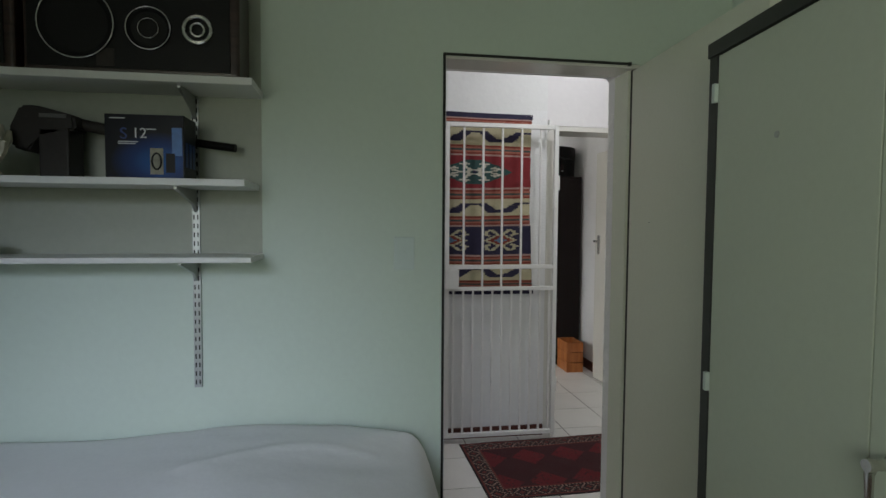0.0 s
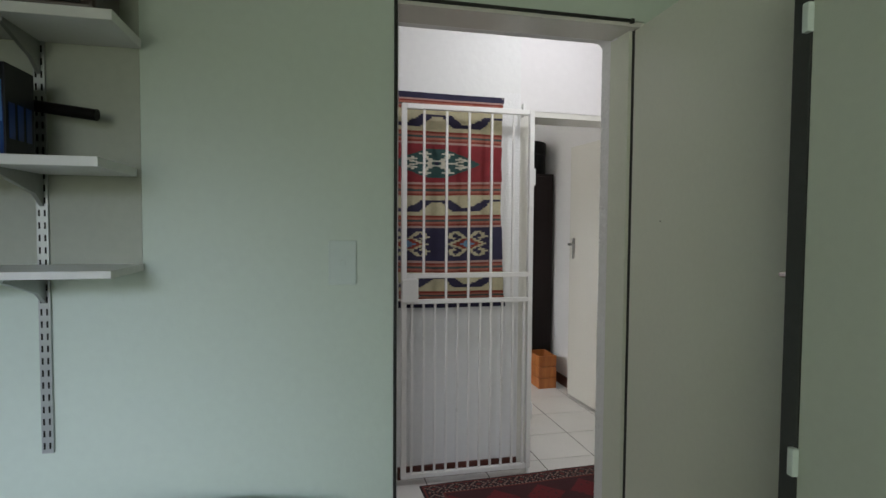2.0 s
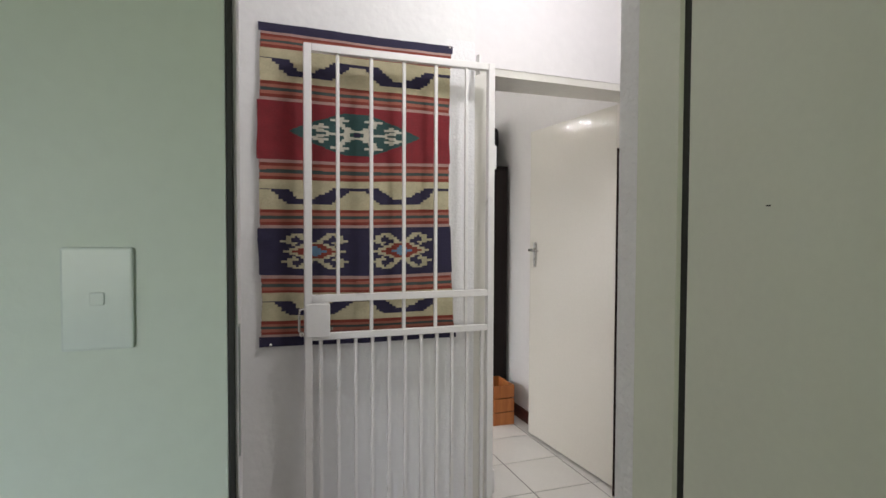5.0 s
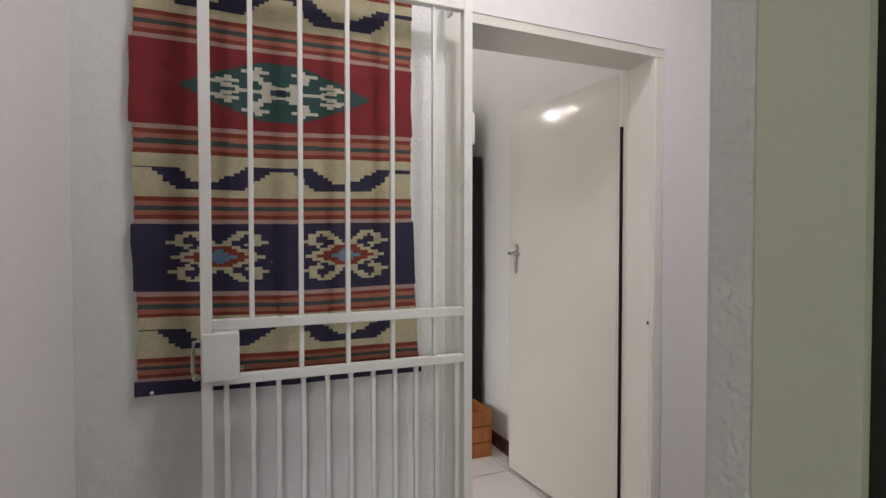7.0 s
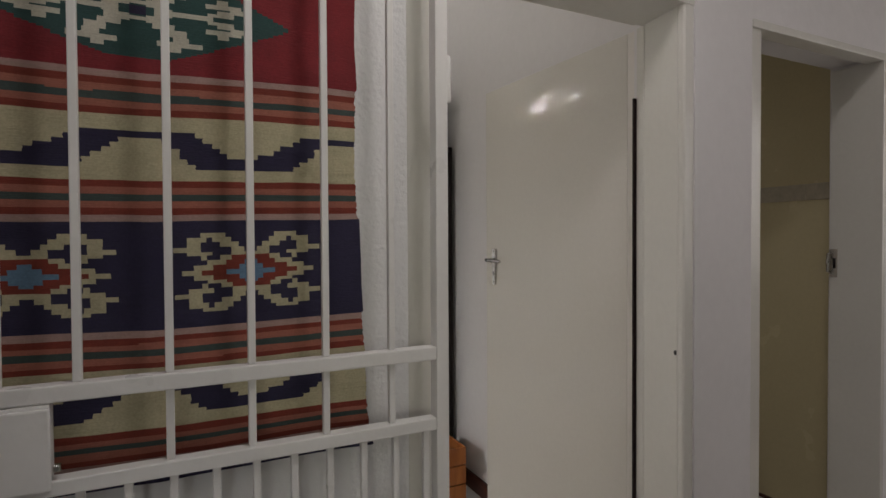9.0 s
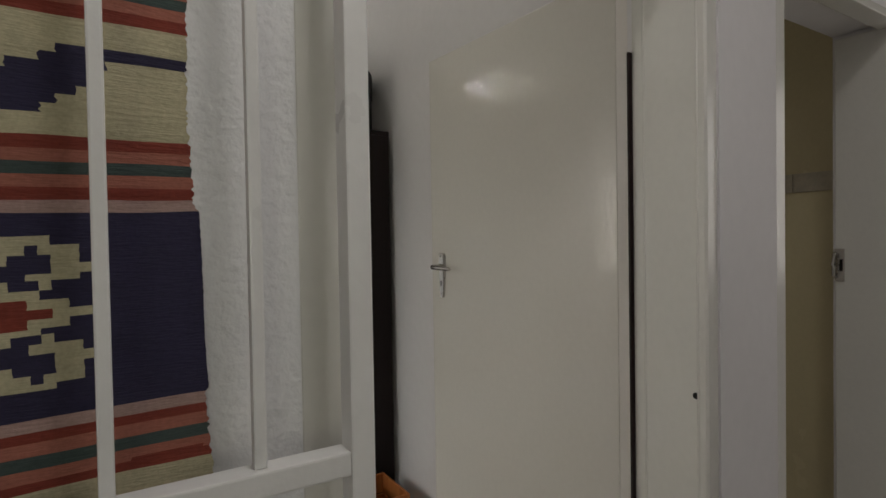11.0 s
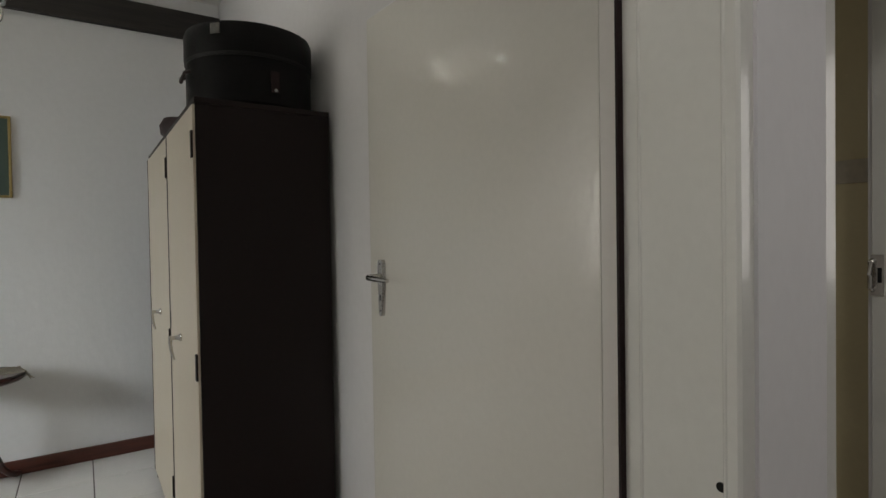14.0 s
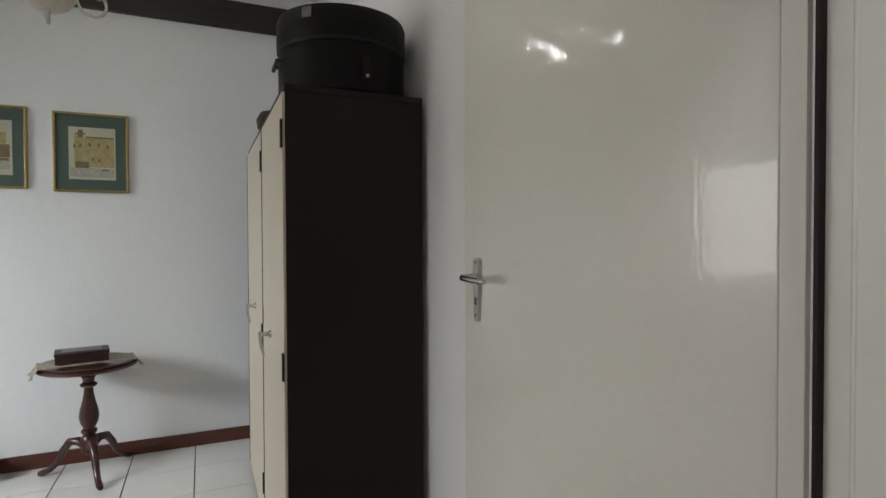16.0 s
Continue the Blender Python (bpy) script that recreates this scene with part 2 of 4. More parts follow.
# ---- the large structure ----
Y1, Y2 = 2.325, 2.54        # bedroom side and hall side of the wall with the first opening
Y3, Y4 = 3.537, 3.80        # hall side and living-room side of the wall with the gate
YD, Y3E = 3.577, 3.611      # hall side of the same wall, out of square, at the doorway and at the bathroom
YN = 7.173                  # far wall of the living room
XE = 2.57                   # right-hand wall of the living room
OPL, OPR, OPT = 0.760, 1.576, 2.018     # first opening
DL, DR, DT = 1.612, 2.488, 1.985        # living-room doorway in the plaster
BL, BR, BT = 2.780, 3.535, 1.978        # bathroom doorway

boxes("wall_bedroom_north", M_green, "pale green painted bedroom wall with a doorway",
      (-1.6, Y1, 0, OPL, 2.432, 2.62), (OPR, Y1, 0, 1.98, 2.432, 2.62), (OPL, Y1, OPT, OPR, 2.432, 2.62))
boxes("wall_hall_south", M_rough, "white stippled plaster wall of the hall",
      (1.546, 2.432, 0, 3.9, Y2, 2.9), (5.1, 2.432, 0, 5.35, Y2, 2.9), (3.9, 2.432, 0, 5.1, Y2, 1.0), (3.9, 2.432, 2.2, 5.1, Y2, 2.9), (OPL + 0.006, 2.432, OPT - 0.004, 1.546, Y2, 2.9))
boxes("wall_hall_south_west", M_soft, "white uneven plaster wall of the hall", (-1.6, 2.432, 0, OPL + 0.0055, Y2, 2.9))
boxes("wall_hall_north_west", M_soft, "white uneven plaster wall beside the living-room doorway", (-1.85, Y3, 0, DL, Y4, 2.9))
boxes("wall_hall_north", M_plaster, "white plastered wall between hall, living room and bathroom", (BR, Y3E, 0, 5.35, Y4, 2.9), (BL, Y3E, BT, BR, Y4, 2.9), bars=(([(DR, YD), (BL, Y3E), (BL, Y4), (DR, Y4)], 0, 2.9), ([(DL, Y3), (DR, YD), (DR, Y4), (DL, Y4)], DT, 2.9)))
boxes("wall_hall_west", M_plaster, "white plastered end wall of the hall", (0.44, Y2, 0, 0.677, Y3, 2.9))
boxes("wall_hall_east", M_plaster, "white end wall of the hall", (5.2, Y2, 0, 5.35, Y3, 2.9))
boxes("wall_bedroom_west", M_green, "pale green bedroom side wall", (-1.75, -1.75, 0, -1.6, Y1, 2.62))
boxes("wall_bedroom_east", M_green, "pale green bedroom side wall behind the wardrobe", (1.98, -1.75, 0, 2.12, 2.432, 2.62))
boxes("wall_bedroom_south", M_green, "pale green bedroom wall with the window",
      (-1.6, -1.75, 0, -1.4, -1.6, 2.62), (0.2, -1.75, 0, 1.98, -1.6, 2.62), (-1.4, -1.75, 0, 0.2, -1.6, 0.9), (-1.4, -1.75, 2.35, 0.2, -1.6, 2.62))
boxes("wall_living_north", M_far, "white roughly plastered far wall of the living room", (-1.85, YN, 0, 2.75, YN + 0.22, 2.95))
boxes("wall_living_east", M_plaster, "white plastered side wall behind the cupboard", (XE, Y4, 0, 2.72, YN, 2.95))
boxes("wall_living_west", M_plaster, "white living-room wall with the window",
      (-1.85, Y4, 0, -1.7, 4.6, 2.95), (-1.85, 6.6, 0, -1.7, YN, 2.95), (-1.85, 4.6, 0, -1.7, 6.6, 0.9), (-1.85, 4.6, 2.3, -1.7, 6.6, 2.95))
boxes("wall_bath_east", M_btile, "cream bathroom wall", (3.83, Y4, 0, 3.95, 5.6, 2.6))
boxes("wall_bath_north", M_btile, "unseen cream bathroom end wall with an assumed small window",
      (2.72, 5.6, 0, 3.0, 5.75, 2.6), (3.6, 5.6, 0, 3.95, 5.75, 2.6), (3.0, 5.6, 0, 3.6, 5.75, 1.3), (3.0, 5.6, 2.1, 3.6, 5.75, 2.6))
boxes("ceiling_bedroom", M_ceiling, "white bedroom ceiling", (-1.75, -1.75, 2.62, 2.12, 2.432, 2.72))
boxes("ceiling_hall", M_ceiling, "white hall ceiling", (0.44, 2.432, 2.9, 5.35, Y3 + 0.1, 3.0))
boxes("ceiling_living", M_ceiling, "white living-room ceiling between dark beams", (-1.85, Y3 + 0.1, 2.95, 2.75, YN + 0.22, 3.05))
boxes("ceiling_bath", M_ceiling, "white bathroom ceiling", (2.72, Y4, 2.6, 3.95, 5.75, 2.7))
boxes("floor_bedroom", M_floorb, "brown bedroom floor", (-1.75, -1.75, -0.1, 2.12, 2.432, 0.0))
boxes("ground", M_grass, "lawn outside the windows", (-60, -60, -0.3, 60, 60, -0.12))

def plaster_coat(wall, origin, across, out, w, h, step, height, grain, material, seed=0):
    """A rough coat of plaster over an upright stretch of wall, running along `across` and standing out along `out`."""
    bm = bmesh.new()
    nu, nv = max(2, int(w / step)), int(h / step)
    o, u, n = Vector(origin), Vector(across), Vector(out)
    rows = []
    for j in range(nv + 1):
        row = []
        for i in range(nu + 1):
            p = o + u * (w * i / nu) + Vector((0, 0, h * j / nv))
            k = 0.5 + 0.5 * noise.noise(p * grain + Vector((seed, 0, 0)))
            k2 = 0.5 + 0.5 * noise.noise(p * (grain * 0.37) + Vector((0, seed, 3)))
            k3 = 0.5 + 0.5 * noise.noise(p * (grain * 1.9) + Vector((seed, 5, 0)))
            lump = height * (0.62 * k + 0.25 * k2 + 0.30 * k3 * k)
            edge = min(i, nu - i, 2) / 2
            row.append(bm.verts.new(p + n * (0.0006 + lump * (0.25 + 0.75 * edge))))
        rows.append(row)
    for j in range(nv):
        for i in range(nu):
            bm.faces.new((rows[j][i], rows[j][i + 1], rows[j + 1][i + 1], rows[j + 1][i]))
    coat = part("plaster_coat", bm, material, wall, smooth=True)
    return coat


south = bpy.data.objects["wall_hall_south"]
plaster_coat(south, (1.5455, 2.4775, 0.0), (0, 1, 0), (-1, 0, 0), 0.062, OPT - 0.005, 0.0025, 0.0065, 120, M_stipple, 1)
nwest = bpy.data.objects["wall_hall_north_west"]
plaster_coat(nwest, (1.490, Y3, 0.075), (1, 0, 0), (0, -1, 0), DL - 1.4905, 2.0, 0.0035, 0.0018, 110, M_stipple, 2)
bm = bmesh.new()
arc = [(1.546, OPT - 0.004), (1.546, OPT - 0.040)] + [(1.546 - 0.032 * (1 - math.cos(a)), OPT - 0.036 + 0.032 * math.sin(a)) for a in [math.pi / 2 * k / 8 for k in range(9)]][1:]
fa = [bm.verts.new((x + 0.0004, 2.436, z)) for x, z in arc]
fb = [bm.verts.new((x + 0.0004, 2.5395, z)) for x, z in arc]
bm.faces.new(fa)
bm.faces.new(fb[::-1])
for i in range(len(arc)):
    bm.faces.new((fa[i], fa[(i + 1) % len(arc)], fb[(i + 1) % len(arc)], fb[i]))
part("plaster_corner", bm, M_stipple, south)
# older paint, its colour darkened to carry the shade between the shelves
old = boxes("old_paint_patch", M_old, "older olive paint behind the shelves, darkened with their shade", (-1.598, Y1 - 0.0022, 1.232, 0.083, Y1 - 0.0002, 2.45))
tagged(old, category="wall paint")

# windows: frames and panes


def window(name, m, w, h, label, panes=2):
    """In the plane of local x and z, its depth along y."""
    win = thing(name, label, "window", m, kind="structure")
    bm = bmesh.new()
    for a, b in ((0, 0.05), (w - 0.05, w)):
        bx(bm, a, -0.03, 0, b, 0.03, h, 0.004)
    for a, b in ((0, 0.05), (h - 0.05, h)):
        bx(bm, 0.05, -0.03, a, w - 0.05, 0.03, b, 0.004)
    part("window_frame", bm, M_frame, win)
    step = (w - 0.1) / panes
    for i in range(panes):
        if i:
            part("mullion", bx(bmesh.new(), 0.05 + i * step - 0.02, -0.025, 0.05, 0.05 + i * step + 0.02, 0.025, h - 0.05, 0.003), M_frame, win)
        g = part("pane", bx(bmesh.new(), 0.05 + i * step + (0.02 if i else 0), -0.003, 0.05, 0.05 + (i + 1) * step - (0.02 if i < panes - 1 else 0), 0.003, h - 0.05), M_glass, win)
        g.visible_shadow = False
    part("window_sill", bx(bmesh.new(), -0.03, 0.03, -0.03, w + 0.03, 0.09, -0.002, 0.005), M_frame, win)
    return win


window("window_1", pose(-1.4, -1.68, 0.9), 1.6, 1.45, "cream framed bedroom window in two panes")
window("window_2", pose(-1.78, 6.6, 0.9, 0, 0, -90), 2.0, 1.4, "cream framed living-room window in three panes", 3)
window("window_3", pose(3.9, 2.48, 1.0), 1.2, 1.2, "cream framed hall window in two panes", 2)
# unseen window, added as the source of the bathroom fill
window("assumed_bath_window", pose(3.0, 5.68, 1.3), 0.6, 0.8, "assumed cream framed bathroom window, out of view", 1)

# ---- doorways: frames, leaves, gate ----
frame_1 = thing("door_frame", "cream steel door frame with a black rubber seal", "door frame", kind="structure")
bm = bmesh.new()
bx(bm, OPL, 2.330, 0, OPL + 0.014, 2.470, OPT - 0.016)
part("jamb", bm, M_plaster, frame_1)
part("jamb", prism(bmesh.new(), [(1.541, 2.476), (1.546, 2.368), (OPR - 0.001, 2.368), (OPR - 0.001, 2.4315), (1.5455, 2.4315), (1.5455, 2.476)], 0, OPT - 0.016), M_bleaf, frame_1)
part("head", bx(bmesh.new(), OPL, 2.330, OPT - 0.016, OPR, 2.470, OPT - 0.001), M_frame, frame_1)
part("seal", bx(bmesh.new(), OPL + 0.001, Y1 - 0.006, 0.005, OPL + 0.010, 2.3295, OPT + 0.004, 0.002), M_black, frame_1, "thin black rubber seal")
part("seal", bx(bmesh.new(), OPL + 0.010, Y1 - 0.006, OPT - 0.005, 1.522, 2.3295, OPT + 0.004, 0.002), M_black, frame_1, "thin black rubber seal")
part("seal_end", bx(bmesh.new(), 1.522, Y1 - 0.009, OPT - 0.009, 1.534, 2.3295, OPT + 0.005, 0.002), M_black, frame_1)
# black strip stands in for the shaded gap between leaf and jamb
part("hinge_shadow_strip", bx(bmesh.new(), 1.5572, 2.3515, 0.005, OPR - 0.001, 2.3677, OPT - 0.016), M_black, frame_1, "black strip standing for the shade in the hinge-side gap")
part("strike_plate", bx(bmesh.new(), OPL + 0.0135, 2.334, 1.02, OPL + 0.016, 2.36, 1.20, 0.001), M_metal, frame_1, "grey steel strike plate")


def lever(parent, m, side=1, k=1.0):
    """Long-plate lever handle; plate in local x-z, sticking out along local -y."""
    bm = bmesh.new()
    prof = [(-0.098, 0.007), (-0.090, 0.010), (-0.02, 0.0155), (0.03, 0.017), (0.055, 0.016), (0.063, 0.011)]
    fr, bk = [], []
    for s in (1, -1):
        for z, w in (prof if s == 1 else prof[::-1]):
            fr.append(bm.verts.new((s * w * 0.8, -0.010, z)))
            bk.append(bm.verts.new((s * w, 0.0, z)))
    n = len(fr)
    bm.faces.new(fr)
    bm.faces.new(bk[::-1])
    for i in range(n):
        bm.faces.new((fr[i], fr[(i + 1) % n], bk[(i + 1) % n], bk[i]))
    plate = part("handle_plate", bm, M_chrome, parent, "tapered worn chrome plate")
    plate.matrix_local = m
    grip = part("lever", tube(bmesh.new(), [(0, -0.008, 0.014), (0, -0.040, 0.014), (-0.006 * side, -0.050, 0.014), (-0.04 * k * side, -0.054, 0.013), (-0.105 * k * side, -0.050, 0.010)], 0.008,
                              taper=[0.010, 0.009, 0.009, 0.0085, 0.0065]), M_chrome, plate, smooth=True)
    part("keyhole", bx(bmesh.new(), -0.003, -0.0112, -0.055, 0.003, -0.0098, -0.038), M_hole, plate)
    for z in (0.052, -0.084):
        part("screw", bx(bmesh.new(), -0.0025, -0.0112, z - 0.0025, 0.0025, -0.0098, z + 0.0025), M_hole, plate)
    return grip


def hinge(parent, x, y, z, h=0.1, r=0.009, material=None, plate=None):
    bm = lathe(bmesh.new(), [(r * 0.7, -h / 2), (r, -h / 2 + 0.004), (r, h / 2 - 0.004), (r * 0.7, h / 2)], 10, Matrix.Translation((x, y, z)))
    return part("hinge", bm, material or M_metal, parent, smooth=True)


# bedroom door leaf, swung open against the wardrobe
leaf_1 = thing("door_1", "open plain door painted pale olive with a chrome lever", "door", pose(1.556, 2.3505, 0.0, 0, 0, -(90 + 3.2)), kind="structure")
part("leaf", bx(bmesh.new(), 0.0, 0.0, 0.010, 0.813, 0.040, 1.998, 0.002), M_bleaf, leaf_1)
lever(leaf_1, pose(0.765, 0.0, 1.25), 1, 0.6)
for z in (0.3, 1.7):
    hinge(leaf_1, -0.004, 0.034, z)
part("pin_hole", bx(bmesh.new(), 0.172, -0.0012, 1.372, 0.180, 0.0002, 1.374), M_hole, leaf_1)

# living-room doorway
frame_2 = thing("door_frame", "cream enamelled steel door frame round the living-room doorway", "door frame", kind="structure")
for a, b, y0, y1 in ((DL, DL + 0.0645, Y3 + 0.003, 3.75), (DL, DL + 0.030, 3.75, Y4 + 0.004)):
    part("jamb", bx(bmesh.new(), a, y0, 0, b, y1, DT - 0.03, 0.0025), M_frame, frame_2)
part("jamb", prism(bmesh.new(), [(2.449, 3.585), (2.4535, 3.5805), (2.510, 3.5835), (2.510, 3.7745), (2.472, 3.7745)], 0, DT - 0.03), M_frame, frame_2)
part("head", prism(bmesh.new(), [(DL, Y3 + 0.003), (DR, YD + 0.003), (DR, 3.75), (DL, 3.75)], DT - 0.03, DT + 0.004), M_frame, frame_2)
part("head_rebate", bx(bmesh.new(), DL, 3.75, DT - 0.006, DR, Y4 + 0.004, DT + 0.004), M_frame, frame_2)
# this strip paints the dark of the gap beside the open leaf
part("seal", bx(bmesh.new(), 2.4600, 3.7748, 0.02, 2.4740, 3.7800, 1.742), M_strap, frame_2, "dark brown strip standing for the shaded hinge-side gap")
for y in (3.602, 3.742):
    x = 2.449 + 0.023 * (y - 3.585) / 0.1895
    part("bead", tube(bmesh.new(), [(x + 0.0005, y, 0.004), (x + 0.0005, y, DT - 0.031)], 0.0028, 10), M_frame, frame_2, smooth=True)
bm = bmesh.new()
lathe(bm, [(0.006, 0), (0.007, 0.0015)], 14, pose(2.4510, 3.607, 0.99, 0, -90, 6))
part("bolt_hole", bm, M_hole, frame_2, "dark round bolt hole")

door_2 = thing("door_2", "open flush door in glossy cream enamel with a chrome lever", "door", pose(2.517, 3.859, 0.0, 0, 0, 90 + 3.4), kind="structure")
part("leaf", bx(bmesh.new(), 0.0, -0.040, 0.022, 0.822, 0.0, 1.976, 0.0025), M_leaf, door_2)
part("lipping", bx(bmesh.new(), -0.0335, -0.040, 0.022, -0.0003, -0.0005, 1.976, 0.0015), M_lip, door_2, "matt cream edge strip")
lever(door_2, pose(0.752, 0.0, 1.205, 0, 0, 180), -1)
for z in (0.22, 1.83):
    hinge(door_2, -0.040, -0.010, z, 0.11, 0.008, M_frame)
part("hinge_leaf", bx(bmesh.new(), -0.0375, -0.038, 1.775, -0.0338, -0.008, 1.885), M_frame, door_2)

# bathroom doorway
frame_3 = thing("door_frame", "cream steel door frame of the bathroom doorway", "door frame", kind="structure")
part("jamb", bx(bmesh.new(), BL - 0.002, 3.615, 0, BL + 0.052, Y4 + 0.004, BT - 0.016, 0.006), M_frame, frame_3)
part("jamb", bx(bmesh.new(), BR - 0.020, Y3E - 0.003, 0, BR, 3.786, BT - 0.016, 0.003), M_frame, frame_3)
part("head", bx(bmesh.new(), BL, Y3E - 0.003, BT - 0.022, BR, 3.668, BT + 0.003, 0.003), M_frame, frame_3)
bm = bmesh.new()
bx(bm, BR - 0.0235, 3.758, 1.155, BR - 0.0195, 3.788, 1.265, 0.001)
strike = part("strike_plate", bm, M_chrome, frame_3, "chrome strike plate with a keeper")
part("keeper", tube(bmesh.new(), [(BR - 0.023, 3.783, 1.250), (BR - 0.036, 3.784, 1.246), (BR - 0.040, 3.784, 1.21), (BR - 0.036, 3.784, 1.176), (BR - 0.023, 3.783, 1.170)], 0.006), M_chrome, strike, smooth=True)
part("latch_hole", bx(bmesh.new(), BR - 0.0245, 3.763, 1.190, BR - 0.0232, 3.772, 1.230), M_hole, strike)

# security gate, folded open against the wall
GX0, GX1, GY = 0.950, 1.660, 3.464
gate = thing("security_gate", "white enamelled steel security gate folded open against the wall", "gate", pose(GX0, GY, 0))
W_G = GX1 - GX0
for a, b in ((0, 0.026), (W_G - 0.026, W_G)):
    part("post", bx(bmesh.new(), a, -0.014, 0.040, b, 0.014, 1.972, 0.0025), M_gate, gate)
for z0, z1 in ((0.040, 0.064), (0.952, 0.975), (1.085, 1.110), (1.946, 1.972)):
    part("rail", bx(bmesh.new(), 0.0262, -0.0135, z0, W_G - 0.0262, 0.0135, z1, 0.0025), M_gate, gate)
for x in (1.066, 1.185, 1.305, 1.427, 1.548):
    part("bar", bx(bmesh.new(), x - GX0 - 0.006, -0.006, 1.1102, x - GX0 + 0.006, 0.006, 1.9458, 0.002), M_gate, gate)
for x in (1.185, 1.305, 1.427, 1.548):
    part("bar", bx(bmesh.new(), x - GX0 - 0.006, -0.006, 0.9752, x - GX0 + 0.006, 0.006, 1.0848, 0.002), M_gate, gate)
for i in range(11):
    x = 1.006 + 0.0610 * i
    part("bar", bx(bmesh.new(), x - GX0 - 0.006, -0.006, 0.0642, x - GX0 + 0.006, 0.006, 0.9518, 0.002), M_gate, gate)
lock = part("lock_box", bx(bmesh.new(), 0.003, -0.0225, 0.964, 0.086, -0.0142, 1.0795, 0.003), M_gate, gate)
part("lock_back", bx(bmesh.new(), 0.0265, -0.0141, 0.976, 0.084, 0.0135, 1.084, 0.002), M_gate, lock)
part("bolt", bx(bmesh.new(), 0.0862, -0.012, 0.986, 0.096, -0.003, 0.997, 0.002), M_chrome, lock, "chrome latch bolt")
part("pull", tube(bmesh.new(), [(-0.001, 0.0, 1.062), (-0.016, -0.004, 1.060), (-0.018, -0.005, 1.03), (-0.018, -0.005, 0.99), (-0.012, -0.004, 0.972), (-0.001, 0, 0.972)], 0.005), M_chrome, lock, "chrome pull handle", smooth=True)
part("knob", lathe(bmesh.new(), [(0.006, 0), (0.009, 0.004), (0.008, 0.012), (0.003, 0.014)], 14, pose(-0.011, -0.010, 0.978, 90, 0, 0)), M_chrome, lock, smooth=True)
for z in (0.35, 1.62):
    part("hinge", lathe(bmesh.new(), [(0.006, -0.045), (0.008, -0.04), (0.008, 0.04), (0.006, 0.045)], 12, Matrix.Translation((W_G + 0.008, 0.006, z))), M_gate, gate, smooth=True)
part("drop_bolt", bx(bmesh.new(), W_G - 0.022, -0.010, 0.004, W_G - 0.010, 0.002, 0.0395, 0.002), M_gate, gate)
part("hinge_stub", bx(bmesh.new(), W_G - 0.055, 0.016, 1.94, W_G - 0.047, 0.045, 2.012, 0.001), M_gate, gate)

# ---- woven hanging on the hall wall ----
yarn = [("navy", (0.028, 0.024, 0.060)), ("red", (0.235, 0.022, 0.028)), ("cream", (0.52, 0.47, 0.31)), ("rust", (0.23, 0.040, 0.024)), ("salmon", (0.38, 0.135, 0.095)),
        ("moss", (0.055, 0.080, 0.075)), ("teal", (0.030, 0.082, 0.078)), ("pink", (0.42, 0.28, 0.25)), ("sky", (0.13, 0.24, 0.36)), ("ivory", (0.60, 0.57, 0.47))]
yarns = [mat(n + "_wool", tuple(0.86 * v for v in c), 0.95, var=0.2, scale=25, fine=260, bump=0.3, bump_scale=260, stretch=(0.25, 1, 2)) for n, c in yarn]
NAVY, RED, CREAM, RUST, SALMON, MOSS, TEAL, PINK, SKY, IVORY = range(10)
STRIPES = (PINK, RUST, SALMON, MOSS, SALMON, RUST)
BANDS = [(2.046, 2.016, "navy"), (2.016, 1.962, "stripes"), (1.962, 1.848, "wave"), (1.848, 1.783, "stripes_up"), (1.783, 1.583, "red"), (1.583, 1.512, "stripes"),
         (1.512, 1.408, "wave"), (1.408, 1.342, "stripes_up"), (1.342, 1.167, "motif"), (1.167, 1.106, "stripes"), (1.106, 1.007, "wave"), (1.007, 0.952, "stripes_up"), (0.952, 0.920, "navy")]
# the stepped zigzag: its upper and lower edge along the cloth, 0 at the top of the band and 1 at its foot
CREST = [(0.79, 0.28), (0.897, 0.28), (0.942, 0.68), (0.985, 0.68), (1.055, 0.27), (1.231, 0.27), (1.300, 0.68), (1.318, 0.68), (1.410, 0.27), (1.54, 0.27)]
FOOT = [(0.79, 0.36), (0.841, 0.36), (0.897, 0.76), (1.062, 0.76), (1.125, 0.36), (1.185, 0.36), (1.227, 0.76), (1.398, 0.76), (1.446, 0.36), (1.54, 0.36)]


def along(line, x):
    for (x0, d0), (x1, d1) in zip(line, line[1:]):
        if x <= x1:
            return d0 + (d1 - d0) * (x - x0) / (x1 - x0)
    return line[-1][1]


def wave(x, d):
    """Stepped zigzag in a cream band; d runs 0 at the top to 1 at the bottom."""
    q = round(x / 0.0125) * 0.0125
    return NAVY if round(along(CREST, q) * 12.5) / 12.5 - 0.01 <= d <= round(along(FOOT, q) * 12.5) / 12.5 + 0.01 else CREAM


# one quarter of the cream figure in the diamond: from, to along the cloth, from, to upwards
FIGURE = [(0.050, 0.112, 0, 0.003), (0.103, 0.146, 0.003, 0.009), (0.120, 0.146, 0.007, 0.016), (0.140, 0.172, 0.013, 0.0205), (0.102, 0.158, 0.0185, 0.027), (0.120, 0.137, 0.027, 0.035),
          (0.0, 0.012, 0.0095, 0.016), (0.012, 0.046, 0.0075, 0.018), (0.024, 0.050, 0, 0.008), (0.023, 0.054, 0.018, 0.027), (0.042, 0.073, 0.027, 0.036), (0.052, 0.076, 0.036, 0.045),
          (0.027, 0.096, 0.045, 0.053), (0.046, 0.063, 0.053, 0.061)]


